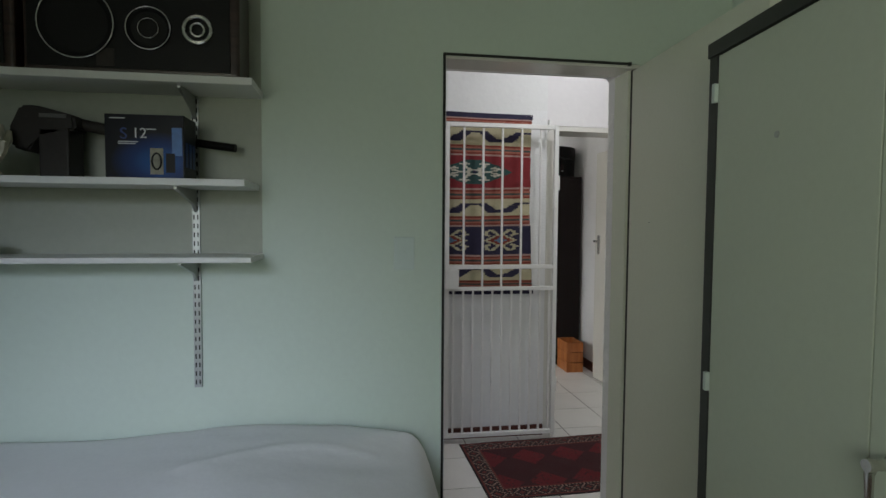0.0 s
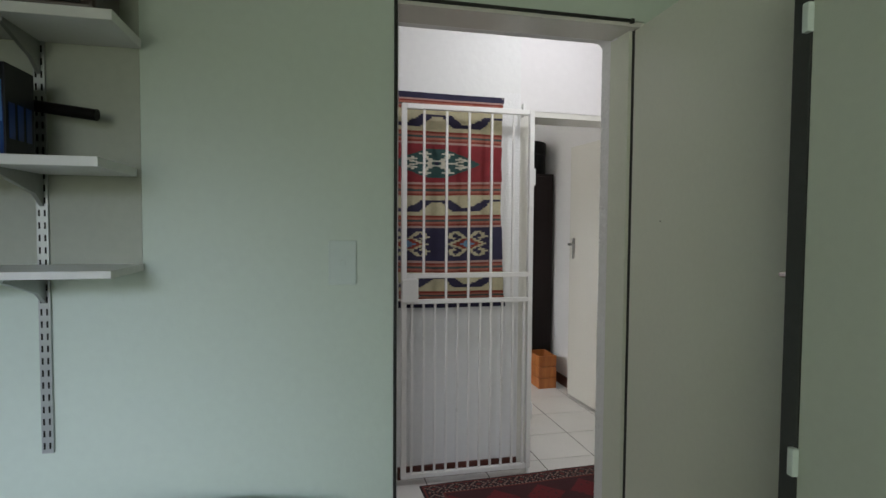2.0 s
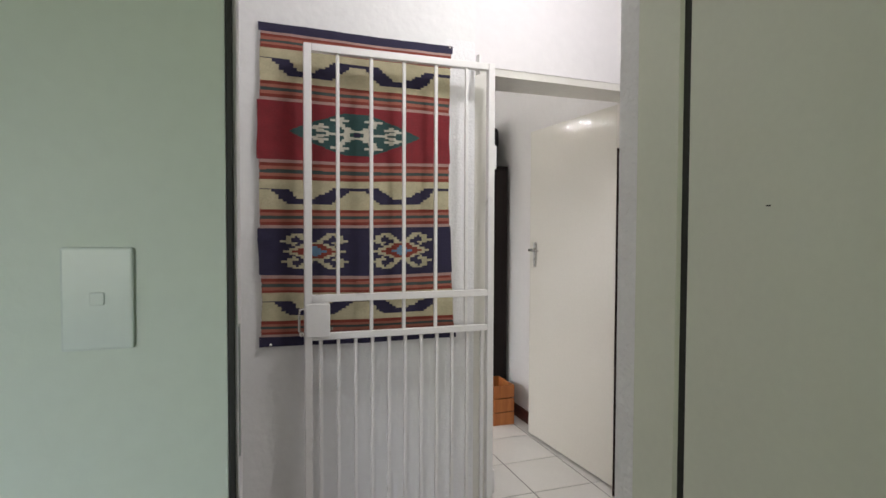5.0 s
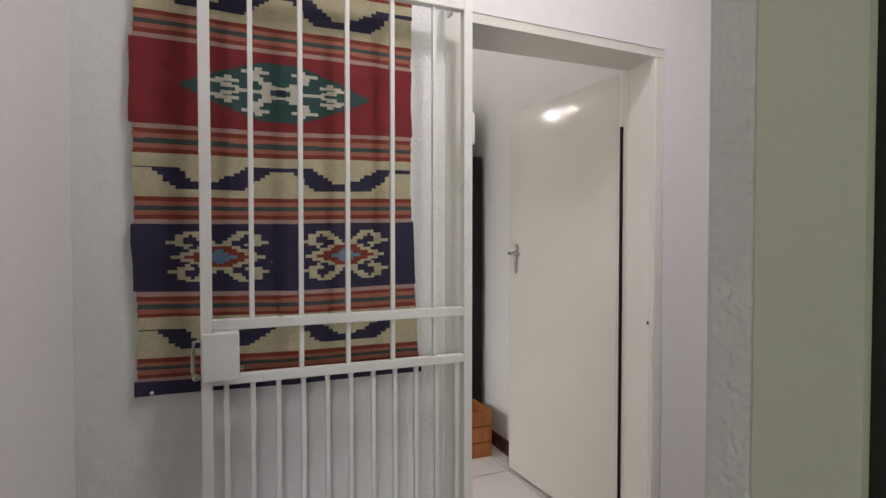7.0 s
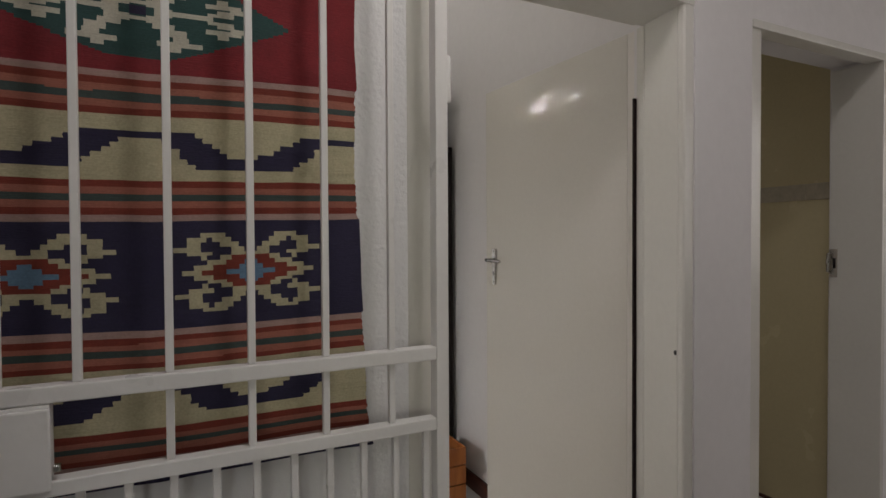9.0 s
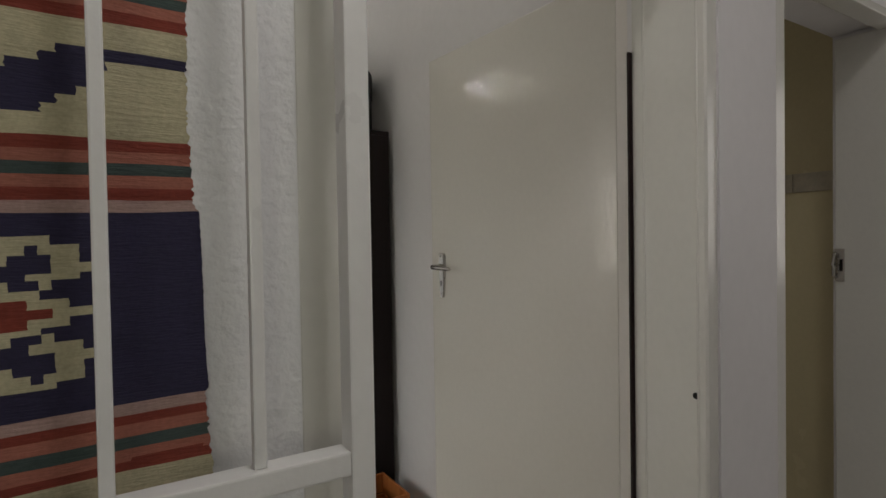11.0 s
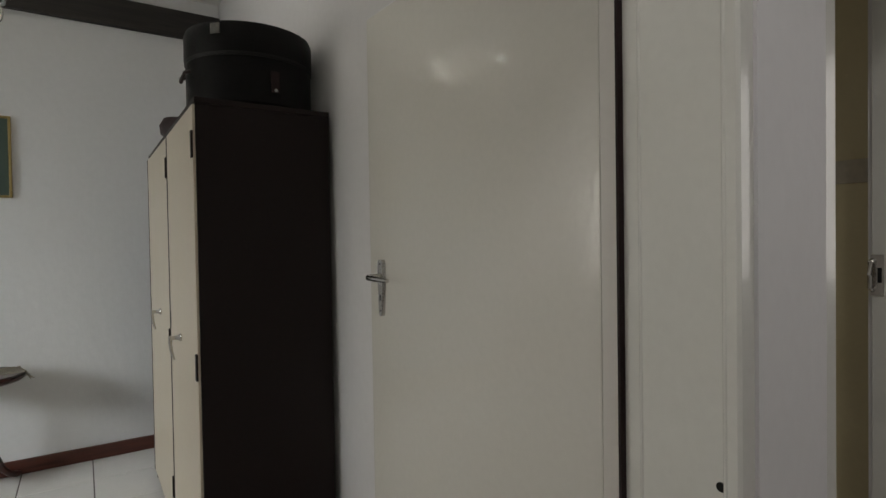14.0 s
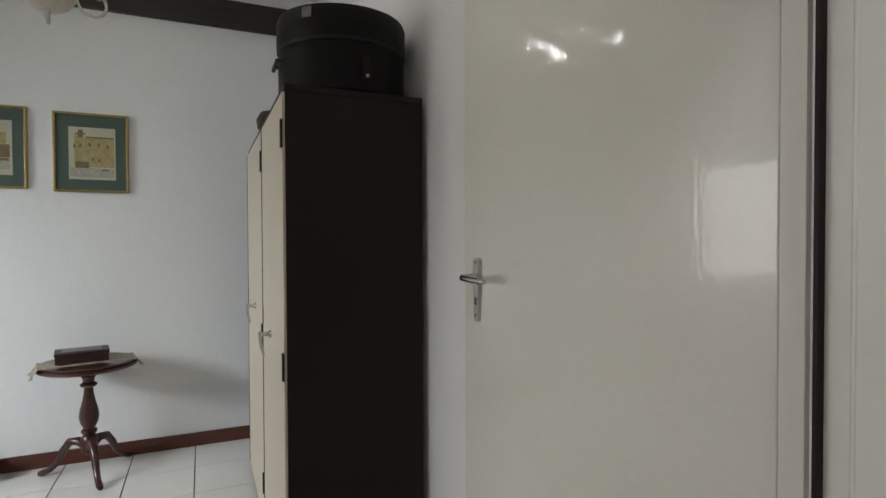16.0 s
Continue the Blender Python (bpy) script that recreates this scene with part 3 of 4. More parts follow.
def diamond(x, z):
    u, v = abs(x - 1.150), abs(z - 1.682)
    s = round(u / 0.009) * 0.009
    if s > 0.240 or v > 0.075 * (1 - max(0.0, s - 0.05) / 0.19) ** 0.85:
        return RED
    if u < 0.012 and v < 0.008:
        return NAVY
    return IVORY if any(a <= u < b and c <= v < d for a, b, c, d in FIGURE) else TEAL


MOTIF = ("SSSSRRRRCCCN", "SSRRRRCCCNNN", "SRRRCCCNNNNN", "RRRCCNNCNNNN", "CCCNNNCCCCNN", "NCCNNNNNCCCC", "NNCCCNNNCCNN", "NNNCCCNCCCNN", "NNNNCCCCNNNN")


def motif(x, z):
    for cx in (0.995, 1.312):
        i, j = int(abs(x - cx) / 0.0099), round(abs(z - 1.257) / 0.0078)
        if i < 12 and j < 9:
            return {"S": SKY, "R": RUST, "N": NAVY, "C": CREAM}[MOTIF[j][i]]
    return NAVY


hanging = thing("woven_wall_hanging", "striped red, navy and cream woven rug hanging flat on the wall", "wall hanging")
NX, NZ = 240, 410
bm = bmesh.new()
ZT, ZB = 2.046, 0.920
rng = random.Random(4)
LIFT_R = [(0.0, -0.004), (0.22, -0.006), (0.30, 0.0), (0.41, 0.012), (0.60, 0.009), (0.78, 0.007), (0.92, 0.0), (1.0, 0.0)]
LIFT_L = [(0.0, 0.004), (0.30, 0.002), (0.47, -0.002), (0.63, -0.002), (0.77, 0.011), (0.92, 0.009), (1.0, 0.006)]
EDGE_L = [(0.0, 0.812), (0.2, 0.808), (0.41, 0.804), (0.66, 0.806), (0.84, 0.812), (1.0, 0.808)]
EDGE_R = [(0.0, 1.507), (0.24, 1.498), (0.41, 1.502), (0.62, 1.505), (0.78, 1.512), (0.92, 1.518), (1.0, 1.527)]
bands_of = []
edge_l, edge_r = [], []
for i in range(NZ + 1):
    f = i / NZ
    z = ZT + (ZB - ZT) * min(i + 0.5, NZ - 0.5) / NZ
    a, b, kind = [q for q in BANDS if q[1] <= z <= q[0]][0]
    bands_of.append((a, b, kind, z))
    wide = 0.007 if kind in ("red", "motif", "navy") else 0.0
    tuft = 0.0016 if wide == 0 else 0.0005
    edge_l.append(along(EDGE_L, f) - wide + 0.001 * math.sin(i * 0.11) + rng.uniform(-tuft, tuft))
    edge_r.append(along(EDGE_R, f) + wide * 0.6 + 0.0015 * math.sin(i * 0.07 + 2) + rng.uniform(-tuft, tuft))
grid = []
for i in range(NZ + 1):
    f = i / NZ
    row = []
    for j in range(NX + 1):
        g = j / NX
        x = edge_l[i] + (edge_r[i] - edge_l[i]) * g
        lift = along(LIFT_L, f) * max(0.0, 1 - 2 * g) + along(LIFT_R, f) * max(0.0, 2 * g - 1)
        weave = 0.0012 * noise.noise(Vector((x * 14, 0, f * 60)))
        crease = 0.0035 * noise.noise(Vector((x * 5, 3.0, f * 9))) + 0.002 * noise.noise(Vector((x * 16, 7.0, f * 22)))
        y = 3.5265 - 0.003 * math.sin(g * 9 + f * 3) - 0.004 * f + crease - 0.006 * math.sin(f * 7 + 1) * max(0.0, g - 0.9) * 10
        row.append(bm.verts.new((x, y, ZT + (ZB - ZT) * f + lift + weave)))
    grid.append(row)
for i in range(NZ):
    a, b, kind, z = bands_of[i]
    d = (a - z) / (a - b)
    e = d if kind == "stripes" else 1 - d
    for j in range(NX):
        x = 0.803 + 0.708 * (j + 0.5) / NX
        if kind == "navy":
            c = NAVY
        elif kind == "wave":
            c = wave(x, d)
        elif kind == "red":
            c = diamond(x, z)
        elif kind == "motif":
            c = motif(x, z)
        else:
            c = STRIPES[min(5, max(0, int(e * 6 + 0.05 * noise.noise(Vector((x * 9, 1.0, z * 3))))))]
        q = bm.faces.new((grid[i][j], grid[i + 1][j], grid[i + 1][j + 1], grid[i][j + 1]))
        q.material_index = c
cloth = part("cloth", bm, yarns, hanging)
sol = cloth.modifiers.new("thickness", "SOLIDIFY")
sol.thickness, sol.offset = 0.005, 1
for i, x in enumerate((0.84, 1.50)):
    part("nail", lathe(bmesh.new(), [(0.004, 0), (0.005, 0.002), (0.002, 0.004)], 8, pose(x, 3.5165, 2.036 if i else 0.934, 90, 0, 0)), M_chrome, hanging, "small steel nail head")

# ---- hall: skirting, vent, carpet ----
boxes("baseboard_hall", M_base, "dark red-brown hall skirting", (0.687, Y3 - 0.014, 0.003, DL - 0.004, Y3 - 0.001, 0.072), bevel=0.003)
# unseen dish, added as a body for the assumed hall light
assumed_lamp = thing("assumed_ceiling_light", "assumed round white ceiling light of the hall, out of view", "ceiling light", pose(1.75, 2.80, 2.815))
part("dish", lathe(bmesh.new(), [(0.10, 0.0), (0.15, 0.012), (0.165, 0.04), (0.165, 0.084)], 32), M_shade, assumed_lamp, smooth=True)
vent = thing("air_vent", "white plaster air brick with round holes high on the wall", "air vent", pose(1.905, 3.5495, 2.40, 0, 0, 2.7))
part("vent_plate", bx(bmesh.new(), 0, -0.010, 0, 0.185, 0.0, 0.165, 0.003), M_plaster, vent)
hole_me = mesh_of("vent_hole", lathe(bmesh.new(), [(0.0062, 0), (0.0066, 0.0015)], 12, pose(0, 0, 0, 90, 0, 0)), M_hole)
for i in range(8):
    for j in range(7):
        h = new("vent_hole", hole_me)
        h.parent = vent
        h.location = (0.018 + i * 0.0213, -0.0102, 0.018 + j * 0.0215)

carpet_yarn = [mat("carpet_" + n, c, 0.95, var=0.2, scale=20, fine=220, bump=0.5, bump_scale=250) for n, c in
               (("dark_red", (0.045, 0.008, 0.010)), ("crimson", (0.125, 0.008, 0.012)), ("border_black", (0.022, 0.012, 0.013)), ("rose_cream", (0.26, 0.17, 0.14)), ("brick", (0.14, 0.028, 0.022)))]
carpet = thing("carpet", "dark red patterned carpet with a bordered edge on the hall tiles", "carpet", pose(1.072, 2.742, 0.0, 0, 0, 2.4))
CW, CH, cell = 1.18, 0.690, 0.010
nx, ny = int(CW / cell), int(CH / cell)
bm = bmesh.new()
rng = random.Random(9)
vs = [[bm.verts.new((i * cell, j * cell + 0.003 * math.sin(i * 0.09), 0.009 + 0.0012 * math.sin(i * 0.21) * math.cos(j * 0.3))) for i in range(nx + 1)] for j in range(ny + 1)]
for j in range(ny):
    for i in range(nx):
        e = min(i, nx - 1 - i, j, ny - 1 - j)
        along = i if e in (j, ny - 1 - j) else j
        if e < 1:
            c = 2
        elif e < 2:
            c = 4
        elif e < 9:
            a, bb = along % 12, e - 5
            c = 3 if (abs(a - 6) + abs(bb) in (3, 4) and (a + e) % 2) or (a == 0 and e % 2) else (4 if (abs(a - 6) + abs(bb) < 2 or (a in (1, 11) and e in (3, 7))) else 2)
        elif e < 10:
            c = 3 if along % 2 else 2
        elif e < 11:
            c = 4
        else:
            c = 1 if (abs((i % 24) - 12) + abs((j % 30) - 15)) < 11 else 0
            if rng.random() < 0.06:
                c = 0
        f = bm.faces.new((vs[j][i], vs[j][i + 1], vs[j + 1][i + 1], vs[j + 1][i]))
        f.material_index = c
pile = part("surface", bm, carpet_yarn, carpet)
sol = pile.modifiers.new("thickness", "SOLIDIFY")
sol.thickness, sol.offset = 0.007, -1

# ---- bedroom: bed, shelves and what stands on them, wardrobe, switch ----
bed = thing("bed", "single bed under a plain white cotton cover beside the wall", "bed", pose(-1.30, 1.38, 0))
BLn, BWd, BHt = 2.03, 0.905, 0.60
bm = bmesh.new()
nu, nv = 90, 44
noise_seed = Vector((3.1, 1.7, 0.4))
gridv = []
for j in range(nv + 1):
    row = []
    for i in range(nu + 1):
        u, v = i / nu, j / nv
        x, y = u * BLn, v * BWd

        def fall(t, r):
            return 0.0 if t > r else 1 - math.sqrt(max(0.0, 1 - (1 - t / r) ** 2))
        drop = 0.30 * fall(BLn - x, 0.115) + 0.30 * fall(y, 0.06) + 0.09 * fall(BWd - y, 0.05) + 0.25 * fall(x, 0.06)
        crown = 0.022 * math.exp(-((x - 1.36) / 0.32) ** 2) - 0.05 * max(0, (x - 1.62) / 0.4) ** 1.5
        nz = noise.noise(Vector((x * 3.0, y * 4.0, 0)) + noise_seed) * 0.010 + noise.noise(Vector((x * 9, y * 12, 2))) * 0.004
        fold = 0.007 * math.exp(-((y - 0.55 - 0.12 * math.sin(x * 5)) / 0.02) ** 2) * (x > 1.2) * (x < 1.8)
        row.append(bm.verts.new((x, y, BHt + 0.005 + crown + nz + fold - min(drop, 0.33))))
    gridv.append(row)
for j in range(nv):
    for i in range(nu):
        bm.faces.new((gridv[j][i], gridv[j][i + 1], gridv[j + 1][i + 1], gridv[j + 1][i]))
rim = [gridv[0][i] for i in range(nu + 1)] + [gridv[j][nu] for j in range(1, nv + 1)] + [gridv[nv][i] for i in range(nu - 1, -1, -1)] + [gridv[j][0] for j in range(nv - 1, 0, -1)]
low = [bm.verts.new((v.co.x, v.co.y, 0.16)) for v in rim]
for a in range(len(rim)):
    b = (a + 1) % len(rim)
    bm.faces.new((rim[a], rim[b], low[b], low[a]))
part("cover", bm, M_sheet, bed, smooth=True)
part("base", bx(bmesh.new(), 0.03, 0.03, 0.10, BLn - 0.03, BWd - 0.03, 0.33, 0.01), M_floorb, bed)
for x in (0.08, BLn - 0.08):
    for y in (0.08, BWd - 0.08):
        part("leg", bx(bmesh.new(), x - 0.03, y - 0.03, 0, x + 0.03, y + 0.03, 0.0998, 0.004), M_floorb, bed)

SHELVES = [(1.815, 1.839, 2.112, 0.090), (1.479, 1.501, 2.060, 0.074), (1.229, 1.247, 2.088, 0.087)]
for z0, z1, yf, SX in SHELVES:
    sh = thing("shelf", "white melamine shelf board on a steel bracket", "shelf", pose(0, 0, 0), group="wall shelves")
    part("board", bx(bmesh.new(), -1.35, yf, z0, SX, Y1 - 0.004, z1, 0.0015), M_shelf, sh)
    bm = bmesh.new()
    pts = [(Y1 - 0.010, z0 - 0.0005), (yf + 0.035, z0 - 0.0005), (yf + 0.035, z0 - 0.010), (Y1 - 0.05, z0 - 0.052), (Y1 - 0.010, z0 - 0.082)]
    a = [bm.verts.new((-0.153, y, z)) for y, z in pts]
    b = [bm.verts.new((-0.143, y, z)) for y, z in pts]
    bm.faces.new(a)
    bm.faces.new(b[::-1])
    for i in range(5):
        bm.faces.new((a[i], a[(i + 1) % 5], b[(i + 1) % 5], b[i]))
    part("bracket", bm, M_metal, sh, "grey steel bracket")
upright = thing("shelf_upright", "grey slotted steel shelf upright screwed to the wall", "shelf rail", pose(-0.148, Y1 - 0.0035, 0.752))
part("channel", bx(bmesh.new(), -0.0135, -0.0065, 0, 0.0135, 0.003, 1.30, 0.001), M_metal, upright)
slot_me = mesh_of("slot", bx(bmesh.new(), -0.0022, -0.0072, -0.0085, 0.0022, -0.0062, 0.0085), M_hole)
for i in range(40):
    z = 0.020 + i * 0.032
    for x in (-0.0065, 0.0065):
        s = new("slot", slot_me)
        s.parent = upright
        s.location = (x, 0, z)

# loudspeakers lying on the top shelf
M_spk = wood("dark_walnut_veneer", (0.022, 0.013, 0.011), (0.055, 0.030, 0.025), 0.35, (3, 30, 30))
M_baffle = mat("black_baffle", (0.008, 0.008, 0.008), 0.45, var=0.1, spec=0.25)
M_cone = mat("black_paper_cone", (0.012, 0.012, 0.013), 0.8, var=0.15, scale=30, spec=0.25)
M_alu = mat("brushed_aluminium", (0.72, 0.72, 0.72), 0.25, 1.0, var=0.06, scale=40)


M_grip = mat("grey_grip_plastic", (0.10, 0.10, 0.095), 0.4, var=0.1)
M_greyp = mat("dark_grey_plastic", (0.032, 0.028, 0.025), 0.5, var=0.12, spec=0.25)


def driver(parent, x, z, r, ring, inner, label):
    """A loudspeaker driver facing local -y."""
    body = part("driver", lathe(bmesh.new(), [(0.012, -0.020), (r * 0.25, -0.024), (r * 0.82, -0.002), (r * 0.92, 0.004), (r, 0.002), (r, -0.003)][::-1], 40, pose(x, 0.002, z, 90, 0, 0)), M_cone, parent, label, smooth=True)
    bm = bmesh.new()
    tube(bm, [(x + r * math.cos(a), -0.006, z + r * math.sin(a)) for a in [2 * math.pi * i / 40 for i in range(41)]], ring, 8, cap=False)
    part("trim_ring", bm, M_alu, body, smooth=True)
    if inner:
        bm = bmesh.new()
        tube(bm, [(x + inner * math.cos(a), -0.005, z + inner * math.sin(a)) for a in [2 * math.pi * i / 30 for i in range(31)]], ring * 0.6, 8, cap=False)
        part("dust_cap_ring", bm, M_alu, body, smooth=True)
    return body


def loudspeaker(m, label):
    sp = thing("loudspeaker", label, "loudspeaker", m, group="loudspeakers on the top shelf")
    part("cabinet", bx(bmesh.new(), 0, 0.010, 0, 0.650, 0.180, 0.325, 0.012, 3), M_spk, sp)
    part("baffle", bx(bmesh.new(), 0.014, 0.004, 0.014, 0.622, 0.0098, 0.311, 0.002), M_baffle, sp)
    driver(sp, 0.160, 0.150, 0.111, 0.0022, 0, "black paper woofer in a thin silver ring")
    driver(sp, 0.373, 0.143, 0.067, 0.0018, 0.031, "black midrange driver in a thin silver ring")
    tw = driver(sp, 0.523, 0.146, 0.042, 0.0062, 0.021, "tweeter in a broad silver ring")
    part("terminal_plate", bx(bmesh.new(), 0.215, 0.0025, 0.020, 0.268, 0.0038, 0.075), M_greyp, sp)
    return sp


loudspeaker(pose(-0.602, 2.122, 1.8395), "dark walnut loudspeaker lying on its side on the shelf")
loudspeaker(pose(-1.275, 2.122, 1.8395), "dark walnut loudspeaker lying beside its twin on the shelf")

# boxed component with a blue printed sleeve
M_box = mat("black_printed_card", (0.006, 0.007, 0.011), 0.4, var=0.1, spec=0.25)
M_blue = mat("blue_print", (0.004, 0.036, 0.19), 0.35, var=0.35, scale=9)
M_cyan = mat("light_blue_print", (0.025, 0.14, 0.40), 0.35, var=0.2, scale=9)
M_print = bpy.data.materials.new("blue_glow_print")
M_print.use_nodes = True
pn, pl = M_print.node_tree.nodes, M_print.node_tree.links
spot = pn.new("ShaderNodeMapping")
spot.vector_type = "TEXTURE"
spot.inputs["Location"].default_value, spot.inputs["Scale"].default_value = (0.165, 0, 0.055), (0.15, 1, 0.095)
ball = pn.new("ShaderNodeTexGradient")
ball.gradient_type = "SPHERICAL"
tint = pn.new("ShaderNodeValToRGB")
tint.color_ramp.elements[0].color, tint.color_ramp.elements[1].color = (0.005, 0.006, 0.010, 1), (0.012, 0.12, 0.38, 1)
tint.color_ramp.elements.new(0.45).color = (0.005, 0.035, 0.16, 1)
pl.new(pn.new("ShaderNodeTexCoord").outputs["Object"], spot.inputs["Vector"])
pl.new(spot.outputs[0], ball.inputs["Vector"])
pl.new(ball.outputs["Fac"], tint.inputs[0])
pl.new(tint.outputs[0], pn["Principled BSDF"].inputs["Base Color"])
pn["Principled BSDF"].inputs["Roughness"].default_value = 0.35
pn["Principled BSDF"].inputs["Specular IOR Level"].default_value = 0.2
M_ink = mat("pale_ink", (0.62, 0.64, 0.66), 0.5, var=0.05)
carton = thing("carton", "black cardboard carton with a blue printed front on the shelf", "carton", pose(-0.362, 2.112, 1.5015, 0, 0, -1))
part("body", bx(bmesh.new(), 0, 0, 0, 0.240, 0.12, 0.205, 0.0015), M_box, carton)
part("print", bx(bmesh.new(), 0.004, -0.0012, 0.004, 0.236, -0.0004, 0.201), M_print, carton, "blue glow printed on black")
part("print", bx(bmesh.new(), 0.203, -0.0018, 0.075, 0.234, -0.0013, 0.165), M_cyan, carton)
fan = part("picture_of_unit", bx(bmesh.new(), 0.136, -0.0022, 0.014, 0.176, -0.0014, 0.098), M_greyw, carton)
part("fan_ring", tube(bmesh.new(), [(0.156 + 0.014 * math.cos(a), -0.003, 0.056 + 0.026 * math.sin(a)) for a in [2 * math.pi * i / 24 for i in range(25)]], 0.003, 6, cap=False), M_baffle, fan)
part("picture_of_unit", bx(bmesh.new(), 0.184, -0.0022, 0.02, 0.212, -0.0014, 0.082), M_baffle, carton)
for x, z, w in ((0.016, 0.190, 0.045), (0.125, 0.157, 0.03), (0.04, 0.116, 0.06), (0.04, 0.110, 0.052)):
    part("print_bar", bx(bmesh.new(), x, -0.0022, z, x + w, -0.0012, z + 0.003), M_ink, carton)
for i in range(3):
    part("side_print", bx(bmesh.new(), 0.2404, 0.012 + 0.035 * i, 0.04, 0.2412, 0.035 + 0.035 * i, 0.12), M_blue, carton)


def lettering(word, size, m, material, parent, name="lettering"):
    cu = bpy.data.curves.new(name, "FONT")
    cu.body, cu.size, cu.extrude = word, size, 0.0004
    tmp = bpy.data.objects.new(name, cu)
    scene.collection.objects.link(tmp)
    me = bpy.data.meshes.new_from_object(tmp.evaluated_get(bpy.context.evaluated_depsgraph_get()))
    bpy.data.objects.remove(tmp)
    me.materials.clear()
    me.materials.append(material)
    ob = new(name, me)
    ob.parent = parent
    ob.matrix_local = m
    return ob


lettering("S", 0.052, pose(0.045, -0.0018, 0.126, 90, 0, 0), M_blue, carton)
lettering("12", 0.046, pose(0.082, -0.0018, 0.130, 90, 0, 0), M_ink, carton)

# hand vacuum with its tube, behind and beside the carton
vac = thing("hand_vacuum", "black and grey hand vacuum with its tube on the shelf", "vacuum cleaner", pose(-0.70, 2.16, 1.5015))
bm = bmesh.new()
for x0, x1, z0, z1, y0, y1 in ((0.11, 0.20, 0.0, 0.165, 0.02, 0.12),):
    bx(bm, x0, y0, z0, x1, y1, z1, 0.006)
part("dust_bin", bm, M_greyp, vac)
bm = bmesh.new()
pr = [(0.02, 0.160), (0.055, 0.235), (0.10, 0.238), (0.215, 0.208), (0.222, 0.16), (0.115, 0.150), (0.075, 0.085), (0.03, 0.10)]
a = [bm.verts.new((x, 0.02, z)) for x, z in pr]
b = [bm.verts.new((x, 0.11, z)) for x, z in pr]
bm.faces.new(a)
bm.faces.new(b[::-1])
for i in range(len(pr)):
    bm.faces.new((a[i], a[(i + 1) % len(pr)], b[(i + 1) % len(pr)], b[i]))
bmesh.ops.bevel(bm, geom=list(bm.edges), offset=0.008, segments=2, affect="EDGES")
part("motor_body", bm, M_greyp, vac, smooth=True)
part("grip_inset", bx(bmesh.new(), 0.115, 0.016, 0.197, 0.195, 0.0195, 0.210, 0.001), M_grip, vac)
part("tube", tube(bmesh.new(), [(0.21, 0.09, 0.188), (0.30, 0.10, 0.172), (0.42, 0.10, 0.16)], 0.02, 14), M_greyp, vac, smooth=True)
part("nozzle_tube", tube(bmesh.new(), [(0.50, 0.115, 0.152), (0.60, 0.10, 0.136), (0.708, 0.088, 0.122)], 0.0145, 12), M_case, vac, "black plastic extension tube", smooth=True)

coral = thing("coral_ornament", "cream coral ornament with knobbly branches on the shelf", "ornament", pose(-0.735, 2.13, 1.5015))
M_coral = mat("cream_coral", (0.55, 0.52, 0.42), 0.8, var=0.15, scale=40, bump=0.8, bump_scale=60)
bm = bmesh.new()
rng = random.Random(2)
lathe(bm, [(0.05, 0.0), (0.06, 0.01), (0.035, 0.03)], 12)
for i in range(22):
    a, h = rng.uniform(0, 6.28), rng.uniform(0.03, 0.14)
    r = rng.uniform(0.02, 0.075) * (1.2 - h * 3)
    p = Vector((r * math.cos(a) * 1.5, r * math.sin(a), h))
    tube(bm, [(0, 0, 0.012), p * 0.6 + Vector((0, 0, -0.01)), p, p * 1.12 + Vector((0, 0, 0.012))], 0.015, 7, taper=[0.016, 0.017, 0.018, 0.007])
part("branches", bm, M_coral, coral, smooth=True)
cup = thing("small_pot", "small grey pot on the lowest shelf", "pot", pose(-0.775, 2.16, 1.2475))
part("body", lathe(bmesh.new(), [(0.025, 0), (0.03, 0.01), (0.032, 0.05), (0.029, 0.055), (0.026, 0.05)], 20), M_greyw, cup, smooth=True)

switch = thing("light_switch", "white plastic light switch plate with one rocker", "light switch", pose(0.6115, Y1 - 0.001, 1.246))
part("plate", bx(bmesh.new(), -0.0395, -0.008, -0.064, 0.0395, 0.0, 0.064, 0.003), M_switch, switch)
part("rocker", bx(bmesh.new(), -0.008, -0.0115, -0.008, 0.008, -0.0082, 0.008, 0.0015), M_switch, switch)


def cupboard_lever(parent, m):
    base = part("handle", lathe(bmesh.new(), [(0.014, 0), (0.016, 0.004), (0.009, 0.012), (0.008, 0.03), (0.012, 0.040), (0.010, 0.046)], 16, m @ pose(0, 0, 0, 90, 0, 0)), M_chrome, parent, "chrome lever handle", smooth=True)
    bm = bmesh.new()
    tube(bm, [m @ Vector(p) for p in ((0, -0.036, 0), (0, -0.040, -0.015), (-0.003, -0.036, -0.05), (-0.005, -0.026, -0.085))], 0.007, taper=[0.008, 0.007, 0.006, 0.004])
    part("lever", bm, M_chrome, base, smooth=True)
    return base


# bedroom wardrobe: front along local x, facing local -y
ward = thing("wardrobe", "two-door wardrobe with sage green doors in a charcoal frame", "wardrobe", pose(1.306, 1.484, 0, 0, 0, -96))
part("side", bx(bmesh.new(), 0.0, 0.0, 0, 0.036, 0.52, 1.778, 0.0015), M_wframe, ward)
part("side", bx(bmesh.new(), 0.998, 0.0, 0, 1.040, 0.52, 1.778, 0.0015), M_wframe, ward)
part("top", bx(bmesh.new(), -0.004, -0.004, 1.7785, 1.044, 0.522, 1.814, 0.0015), M_wframe, ward)
part("plinth", bx(bmesh.new(), 0.0365, 0.01, 0, 0.9975, 0.51, 0.06), M_wframe, ward)
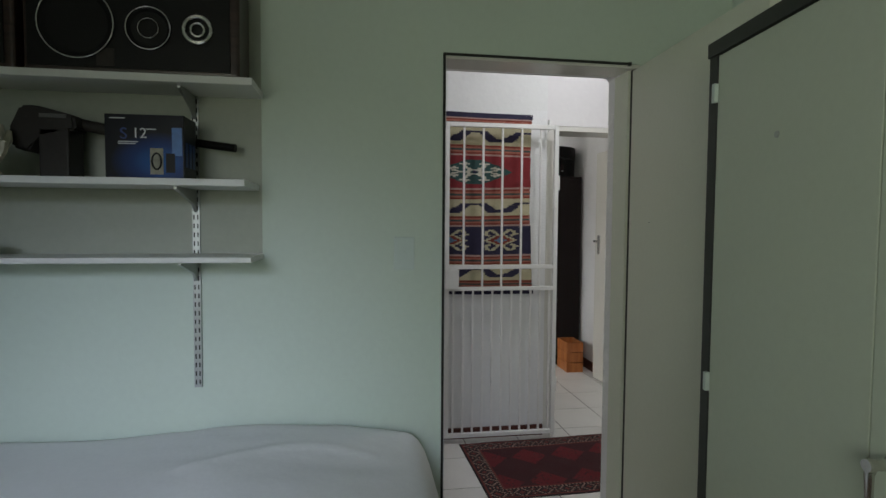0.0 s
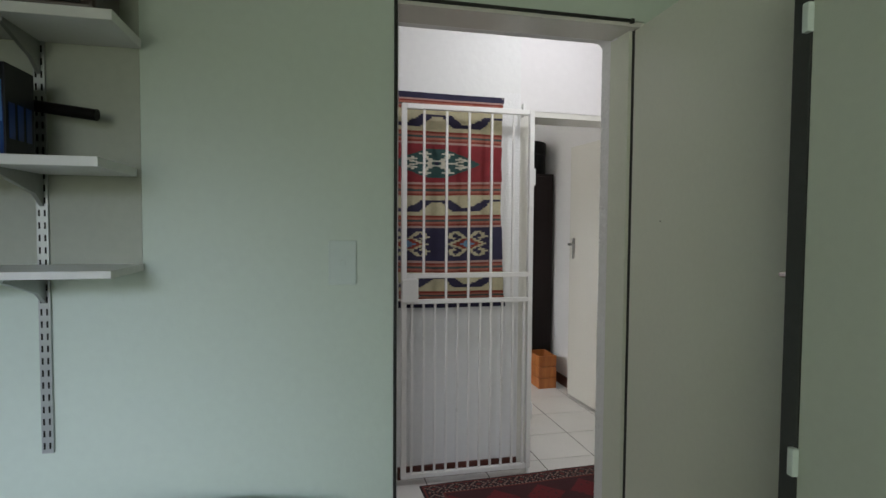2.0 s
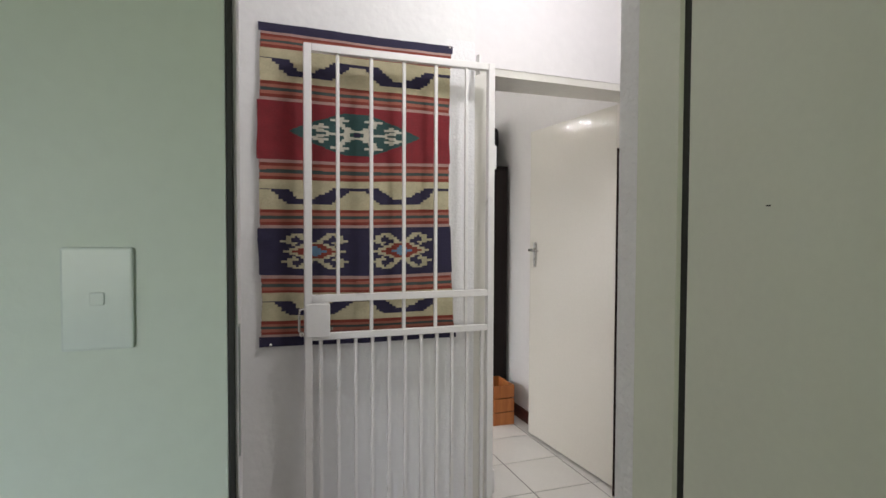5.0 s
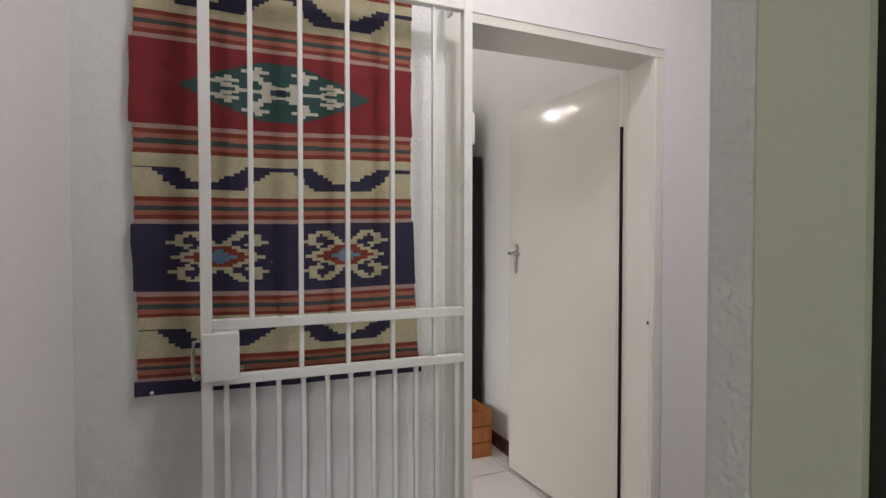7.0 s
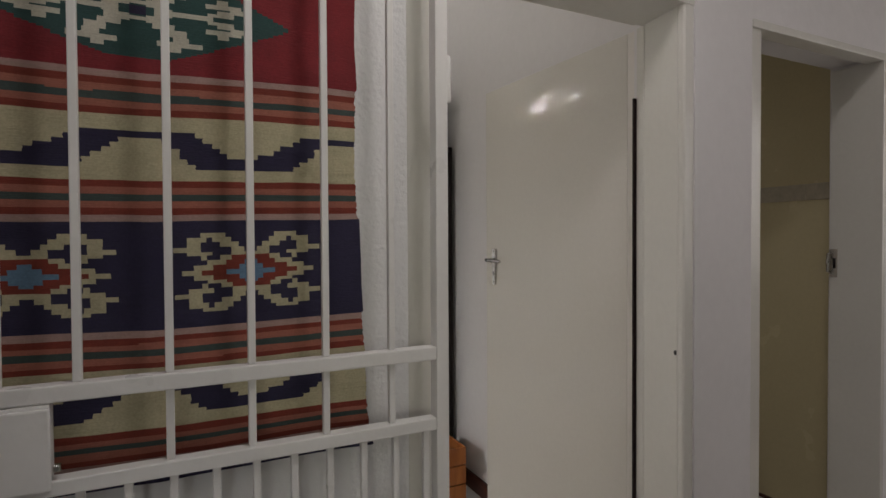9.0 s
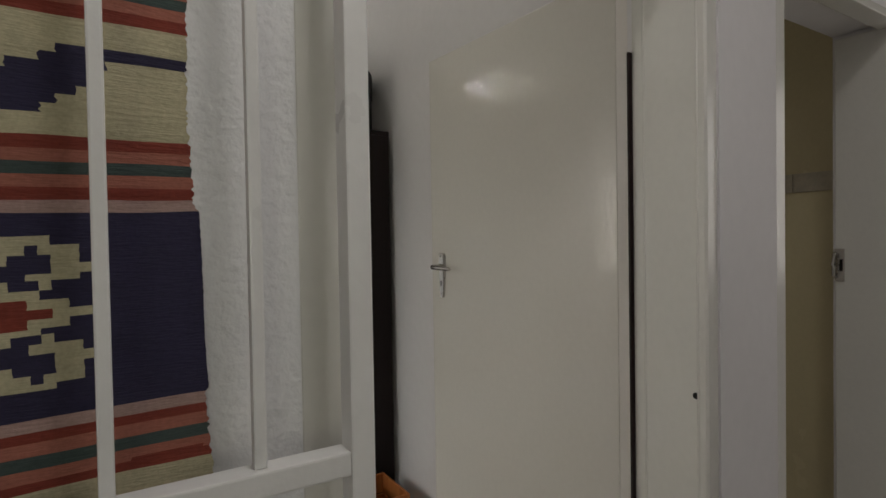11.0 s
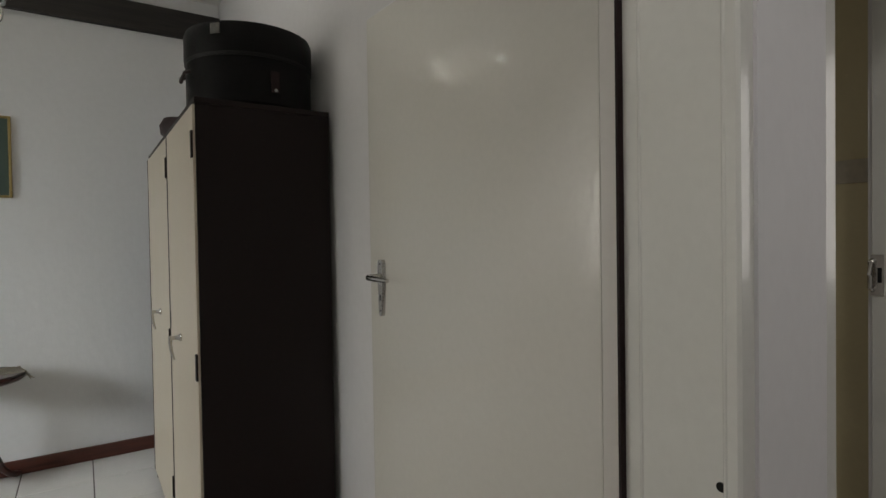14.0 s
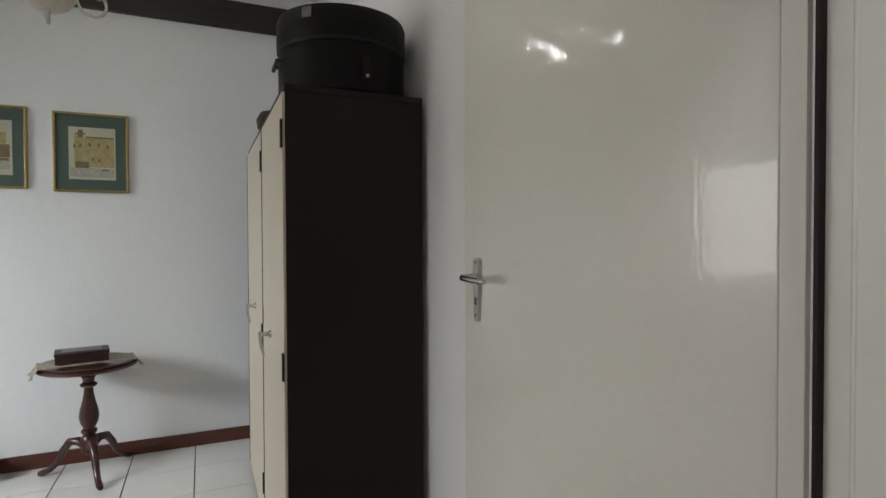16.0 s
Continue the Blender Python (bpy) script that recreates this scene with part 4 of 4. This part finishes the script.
part("back", bx(bmesh.new(), 0.0365, 0.508, 0.061, 0.9975, 0.519, 1.778), M_wframe, ward)
for x0, x1, hx in ((0.038, 0.5125, 0.038), (0.5155, 0.996, 0.996)):
    d = part("door", bx(bmesh.new(), x0, 0.002, 0.063, x1, 0.022, 1.775, 0.0015), M_wdoor, ward, "sage green painted door")
    for z in (0.30, 0.975, 1.685):
        part("hinge", bx(bmesh.new(), hx - 0.009, -0.010, z - 0.023, hx + 0.004, 0.0015, z + 0.023, 0.002), M_switch, d, "white hinge")
    if x0 < 0.1:
        part("plug", lathe(bmesh.new(), [(0.0075, 0), (0.007, 0.002)], 14, pose(0.262, 0.0018, 1.55, 90, 0, 0)), M_metal, d, "grey plug")
    else:
        cupboard_lever(d, pose(0.562, 0.002, 1.000))

# ---- bathroom ----
band = thing("border_tiles", "row of beige border tiles along the bathroom wall", "wall tiles", kind="structure")
for i in range(7):
    part("tile", bx(bmesh.new(), 3.822, 3.81 + i * 0.2515, 1.485, 3.8298, 4.06 + i * 0.2515, 1.560, 0.0015), M_bband, band)
boxes("baseboard_bath", M_base, "thin dark line at the foot of the bathroom wall", (3.818, Y4 + 0.002, 0.006, 3.8295, 5.598, 0.02))

# ---- living room ----
boxes("baseboard_living_north", M_base, "red-brown wooden skirting", (-1.69, YN - 0.018, 0.004, XE - 0.02, YN - 0.001, 0.088), bevel=0.004)
boxes("baseboard_living_east", M_base, "red-brown wooden skirting", (XE - 0.018, Y4 + 0.02, 0.004, XE - 0.001, YN - 0.02, 0.088), bevel=0.004)
beam = tagged(boxes("ceiling_beam", M_beam, "dark stained wooden beam along the wall", (-1.69, YN - 0.045, 2.675, XE - 0.003, YN - 0.001, 2.850), bevel=0.006), category="beam")

cup = thing("cupboard", "tall dark brown cupboard with two cream doors against the wall", "cupboard", pose(2.078, 5.181, 0, 0, 0, 0))
# local: front faces -x, runs along +y for 1.48, depth along +x
CD, CLn, CT = 0.470, 1.475, 1.815
part("side", bx(bmesh.new(), 0.0, 0.0, 0, CD, 0.018, CT - 0.022, 0.002), M_brown, cup)
part("side", bx(bmesh.new(), 0.0, CLn - 0.018, 0, CD, CLn, CT - 0.022, 0.002), M_brown, cup)
part("top", bx(bmesh.new(), -0.004, -0.002, CT - 0.0215, CD, CLn + 0.002, CT, 0.003), M_brown, cup)
part("back", bx(bmesh.new(), CD - 0.012, 0.0185, 0.05, CD - 0.001, CLn - 0.0185, CT - 0.022), M_brown, cup)
part("plinth", bx(bmesh.new(), 0.012, 0.0185, 0, CD - 0.013, CLn - 0.0185, 0.055), M_brown, cup)
for y0, y1 in ((0.003, 0.655), (0.675, CLn - 0.018)):
    d = part("door", bx(bmesh.new(), -0.010, y0, 0.058, -0.001, y1, CT - 0.026, 0.002), M_cream, cup, "cream enamelled door")
    for z in (0.25, 0.905, 1.655):
        part("hinge", bx(bmesh.new(), -0.017, y0 - 0.010, z - 0.045, -0.0102, y0 + 0.012, z + 0.045, 0.002), M_brown, d, "dark hinge")
    cupboard_lever(d, pose(-0.010, 0.36 if y0 < 0.1 else 1.0, 0.957 if y0 < 0.1 else 0.993, 0, 0, -90))
    part("lock_plate", bx(bmesh.new(), -0.0125, y1 - 0.016, 0.96, -0.0102, y1 - 0.003, 1.03), M_brown, d)

for y0, y1 in ((0.6565, 0.6735), (CLn - 0.0165, CLn)):
    part("edge_strip", bx(bmesh.new(), -0.0115, y0, 0.058, -0.0005, y1, CT - 0.026, 0.001), M_brown, cup, "dark brown strip beside the door")
trunk = thing("round_case", "round black leatherette travelling case standing on the cupboard", "suitcase", pose(2.316, 5.404, CT + 0.0005))


def oval(bm, prof, rx, ry, seg=48):
    lathe(bm, prof, seg)
    bmesh.ops.scale(bm, vec=(rx, ry, 1), verts=bm.verts)
    return bm


part("body", oval(bmesh.new(), [(0.96, 0), (1.0, 0.008), (1.0, 0.178)], 0.229, 0.226), M_case, trunk, smooth=True)
part("lid", oval(bmesh.new(), [(1.018, 0.180), (1.024, 0.184), (1.024, 0.272), (1.0, 0.286), (0.95, 0.290)], 0.229, 0.226), M_case, trunk, smooth=True)
part("seam_band", oval(bmesh.new(), [(1.012, 0.168), (1.020, 0.171), (1.020, 0.1795)], 0.229, 0.226), M_baffle, trunk, smooth=True)
sticker = part("sticker", bx(bmesh.new(), -0.018, -0.2362, 0.240, 0.018, -0.2325, 0.276, 0.001), M_label, trunk, "small pale paper label")
sticker.matrix_local = pose(0, 0, 0, 0, 0, -43)
latch = part("latch", bx(bmesh.new(), 0.015, -0.2335, 0.045, 0.045, -0.2235, 0.12, 0.003), M_strap, trunk, "worn leather strap")
part("stud", lathe(bmesh.new(), [(0.005, 0), (0.006, 0.003), (0.002, 0.005)], 12, pose(0.030, -0.2336, 0.052, 90, 0, 0)), M_metal, latch)
part("side_handle", tube(bmesh.new(), [(-0.222, -0.05, 0.13), (-0.240, -0.045, 0.125), (-0.247, 0, 0.10), (-0.240, 0.045, 0.125), (-0.222, 0.05, 0.13)], 0.007), M_leather, trunk, smooth=True)
dark = thing("dark_bowl", "small dark rounded bowl on top of the cupboard", "bowl", pose(2.16, 6.10, CT + 0.0005))
part("body", lathe(bmesh.new(), [(0.05, 0), (0.085, 0.03), (0.09, 0.07), (0.07, 0.105), (0.03, 0.112)], 24), M_leather, dark, smooth=True)

crate = thing("wooden_crate", "orange pine crate standing on the tiles before the cupboard", "crate", pose(2.315, 4.890, 0.004))
for z0, z1 in ((0.0, 0.085), (0.092, 0.18), (0.187, 0.272)):
    part("slat", bx(bmesh.new(), 0.0, 0.0, z0, 0.155, 0.010, z1, 0.0015), M_crate, crate)
    part("slat", bx(bmesh.new(), 0.0, 0.240, z0, 0.155, 0.250, z1, 0.0015), M_crate, crate)
    part("slat", bx(bmesh.new(), 0.0, 0.0102, z0, 0.010, 0.2398, z1, 0.0015), M_crate, crate)
    part("slat", bx(bmesh.new(), 0.145, 0.0102, z0, 0.155, 0.2398, z1, 0.0015), M_crate, crate)
part("bottom", bx(bmesh.new(), 0.0102, 0.0102, 0.002, 0.1448, 0.2398, 0.012), M_crate, crate)


def picture(x0, z0, w, h, label, house):
    pc = thing("framed_picture", label, "picture", pose(x0, YN - 0.0015, z0), group="framed prints in a row")
    f = 0.014
    for a in ((0, 0, f, h), (w - f, 0, w, h), (f, 0, w - f, f), (f, h - f, w - f, h)):
        part("frame", bx(bmesh.new(), a[0], -0.022, a[1], a[2], 0.0, a[3], 0.003), M_gold, pc, "antique gold moulding")
    part("mount", bx(bmesh.new(), f, -0.012, f, w - f, -0.002, h - f), M_mount, pc, "sage green mount")
    px0, px1, pz0, pz1 = w * 0.20, w * 0.82, h * 0.16, h * 0.82
    sheet = part("print", bx(bmesh.new(), px0, -0.0135, pz0, px1, -0.0122, pz1), M_paper, pc, "small ochre watercolour of buildings")
    ww, hh = px1 - px0, pz1 - pz0

    def dab(u0, v0, u1, v1, m, lift=0.0):
        part("dab", bx(bmesh.new(), px0 + u0 * ww, -0.0145 - lift, pz0 + v0 * hh, px0 + u1 * ww, -0.0136 - lift, pz0 + v1 * hh), m, sheet)
    if house:
        dab(0.12, 0.28, 0.32, 0.86, M_ochre)
        dab(0.33, 0.24, 0.97, 0.80, M_ochre)
        dab(0.20, 0.80, 0.30, 0.95, M_umber, 0.0006)
        dab(0.14, 0.86, 0.36, 0.885, M_umber, 0.0012)
        dab(0.36, 0.795, 0.97, 0.825, M_umber, 0.0006)
        for u, v in ((0.42, 0.64), (0.62, 0.64), (0.80, 0.62), (0.48, 0.36), (0.62, 0.34), (0.10, 0.6), (0.22, 0.62)):
            dab(u, v, u + 0.05, v + 0.06, M_umber, 0.0006)
        dab(0.14, 0.22, 0.42, 0.34, M_umber, 0.0009)
        dab(0.03, 0.05, 0.97, 0.22, M_greyw)
        dab(0.70, 0.17, 0.86, 0.20, M_umber, 0.0006)
    else:
        dab(0.05, 0.10, 0.95, 0.30, M_greyw)
        dab(0.40, 0.32, 0.95, 0.56, M_umber)
        dab(0.62, 0.57, 0.88, 0.78, M_ochre)
        dab(0.50, 0.26, 0.93, 0.31, M_umber, 0.0006)
    return pc


picture(1.050, 1.599, 0.380, 0.464, "gold framed watercolour of an ochre house in a green mount", True)
picture(0.548, 1.609, 0.382, 0.464, "gold framed watercolour of a harbour in a green mount", False)

block = thing("wooden_foot_block", "low dark wooden block on the tiles beside the skirting", "wooden block", pose(0.45, 7.0, 0.004))
part("body", bx(bmesh.new(), 0, 0, 0, 0.33, 0.145, 0.105, 0.008), M_mahog, block)
# tripod table
TX, TY = 1.245, 6.925
table = thing("pedestal_table", "round polished mahogany tripod table beside the wall", "table", pose(TX, TY, 0.004))
part("top", lathe(bmesh.new(), [(0.19, 0.602), (0.228, 0.606), (0.238, 0.614), (0.236, 0.624), (0.226, 0.630), (0.232, 0.636), (0.228, 0.642), (0.20, 0.643)], 48), M_mahog, table, smooth=True)
part("pillar", lathe(bmesh.new(), [(0.022, 0.125), (0.038, 0.135), (0.042, 0.205), (0.038, 0.225), (0.026, 0.235), (0.038, 0.246), (0.040, 0.258), (0.028, 0.270), (0.044, 0.305), (0.049, 0.335), (0.045, 0.370), (0.031, 0.425), (0.023, 0.475), (0.022, 0.495),
                                   (0.040, 0.505), (0.042, 0.516), (0.026, 0.528), (0.030, 0.548), (0.036, 0.558), (0.030, 0.570), (0.045, 0.601)], 28), M_mahog, table, smooth=True)
for fx, fy in ((-0.235, 0.10), (0.078, -0.215), (0.165, 0.205)):
    d = Vector((fx, fy, 0)).normalized()
    L = Vector((fx, fy, 0)).length
    pts = [d * 0.028 + Vector((0, 0, 0.175)), d * 0.060 + Vector((0, 0, 0.196)), d * (L * 0.42) + Vector((0, 0, 0.192)), d * (L * 0.56) + Vector((0, 0, 0.145)), d * (L * 0.68) + Vector((0, 0, 0.082)),
           d * (L * 0.86) + Vector((0, 0, 0.036)), d * (L * 1.02) + Vector((0, 0, 0.018)), d * (L * 1.10) + Vector((0, 0, 0.014))]
    part("leg", tube(bmesh.new(), pts, 0.02, 12, taper=[0.024, 0.024, 0.022, 0.020, 0.017, 0.016, 0.018, 0.013]), M_mahog, table, smooth=True)
doily = thing("table_runner", "cream lace runner hanging over the edge of the table", "table runner", pose(TX, TY, 0.647, 0, 0, 14))
bm = bmesh.new()
nn = 60
rows = []
for i in range(nn + 1):
    x = -0.285 + 0.57 * i / nn
    over = max(0.0, abs(x) - 0.226)
    row = []
    for j in range(9):
        y = -0.10 + 0.2 * j / 8
        xx = x if over == 0 else math.copysign(0.226 + over * 0.42, x)
        yy = y * (1 - over * 3)
        row.append(bm.verts.new((xx, yy, 0.002 + 0.0015 * math.sin(i * 1.3 + j) - over * 0.62 + 0.006 * math.sin(j * 2.1) * (over > 0))))
    rows.append(row)
for i in range(nn):
    for j in range(8):
        if (i * 7 + j * 3) % 11 or abs(i - 30) < 22:
            bm.faces.new((rows[i][j], rows[i + 1][j], rows[i + 1][j + 1], rows[i][j + 1]))
lace = part("lace", bm, M_lace, doily)
sol = lace.modifiers.new("thickness", "SOLIDIFY")
sol.thickness = 0.0025
rng = random.Random(5)
bm = bmesh.new()
for s in (-1, 1):
    for k in range(13):
        y = -0.085 + 0.17 * k / 12
        p = Vector((s * 0.246, y * 0.85, -0.030))
        q = p + Vector((s * rng.uniform(0.005, 0.02), rng.uniform(-0.012, 0.012), -rng.uniform(0.012, 0.03)))
        tube(bm, [p, q], 0.0025, 5)
part("tassels", bm, M_lace, doily)
album = thing("leather_box", "closed dark brown leather box on the lace runner", "box", pose(TX - 0.135, TY - 0.09, 0.6525, 0, 0, 10))
part("base", bx(bmesh.new(), 0, 0, 0, 0.245, 0.16, 0.040, 0.002), M_leather, album)
part("lid", bx(bmesh.new(), -0.004, -0.004, 0.0405, 0.249, 0.164, 0.058, 0.003), M_leather, album)
part("tooled_panel", bx(bmesh.new(), 0.03, 0.03, 0.0582, 0.215, 0.13, 0.0598, 0.001), M_mahog, album)

# chandelier
chand = thing("chandelier", "metal chandelier with frosted petal glass and lit bulbs", "chandelier", pose(1.424, 5.33, 0))
part("rod", tube(bmesh.new(), [(0, 0, 2.945), (0, 0, 2.33)], 0.008), M_metal, chand, smooth=True)
part("rose", lathe(bmesh.new(), [(0.06, 2.925), (0.062, 2.94), (0.05, 2.949)], 24), M_metal, chand, smooth=True)
part("hub", lathe(bmesh.new(), [(0.012, 2.06), (0.022, 2.10), (0.036, 2.16), (0.022, 2.24), (0.03, 2.29), (0.01, 2.34)], 24), M_metal, chand, smooth=True)


def petals(x, y, z0, k):
    """A scalloped glass cup."""
    bm = bmesh.new()
    seg = 40
    rings = []
    for r, z in ((0.010, 0.0), (0.028 * k, 0.004), (0.046 * k, 0.018), (0.060 * k, 0.042), (0.066 * k, 0.072)):
        rings.append([bm.verts.new((x + r * (1 + 0.14 * abs(math.sin(4 * t))) * math.cos(t), y + r * (1 + 0.14 * abs(math.sin(4 * t))) * math.sin(t), z0 + z + (0.014 * abs(math.sin(4 * t)) if z > 0.05 else 0)))
                      for t in [2 * math.pi * i / seg for i in range(seg)]])
    for p, q in zip(rings, rings[1:]):
        for i in range(seg):
            bm.faces.new((p[i], p[(i + 1) % seg], q[(i + 1) % seg], q[i]))
    sh = part("shade", bm, M_shade, chand, "frosted petal glass", smooth=True)
    so = sh.modifiers.new("thickness", "SOLIDIFY")
    so.thickness = 0.003


part("finial", lathe(bmesh.new(), [(0.003, 1.952), (0.0055, 1.960), (0.0055, 1.988), (0.012, 1.996), (0.014, 2.018), (0.010, 2.06)], 16), M_metal, chand, smooth=True)
petals(0, 0, 1.992, 1.0)
for k in range(5):
    a = radians(-40 + 72 * k)
    c, s = math.cos(a), math.sin(a)
    R = 0.17
    part("arm", tube(bmesh.new(), [(0.03 * c, 0.03 * s, 2.16), (0.08 * c, 0.08 * s, 2.09), (0.14 * c, 0.14 * s, 2.075), (0.165 * c, 0.165 * s, 2.09), (R * c, R * s, 2.115)], 0.006), M_metal, chand, smooth=True)
    part("scroll", tube(bmesh.new(), [((0.118 + 0.042 * math.cos(t)) * c, (0.118 + 0.042 * math.cos(t)) * s, 2.056 + 0.042 * math.sin(t)) for t in [2 * math.pi * i / 24 for i in range(25)]], 0.0045, 8, cap=False), M_chrome, chand, smooth=True)
    petals(R * c, R * s, 2.116, 0.8)
    part("bulb", lathe(bmesh.new(), [(0.008, 2.14), (0.011, 2.16), (0.015, 2.185), (0.013, 2.205), (0.007, 2.218), (0.002, 2.222)], 16, Matrix.Translation((R * c, R * s, 0))), M_bulb, chand, "lit cool white bulb", smooth=True)

# ---- tiled floors, piece by piece ----
floor = boxes("floor_tiled", M_grout, "pale glazed floor tiles with brown grout lines", (-1.85, 2.432, -0.1, 5.35, YN + 0.2, 0.0))
TSX, TSY = 0.345, 0.356
tile_bm = bx(bmesh.new(), 0.0028, 0.0030, 0.0, TSX - 0.0028, TSY - 0.0030, 0.004, 0.0012, 1)
tile_me = mesh_of("tile", tile_bm, M_tile)
for i in range(-10, 10):
    for j in range(-4, 11):
        x, y = 1.778 + i * TSX, 3.609 + j * TSY
        inside = (-1.69 < x + TSX and x < XE and Y4 - 0.15 < y + TSY and y < YN - 0.02) or (0.69 < x + TSX and x < 5.2 and Y2 - 0.1 < y + TSY and y < 3.7) or (2.72 < x < 3.83 and 3.5 < y < 5.6)
        if inside:
            t = new("tile", tile_me)
            t.parent = floor
            t.location = (x, y, 0.0002)
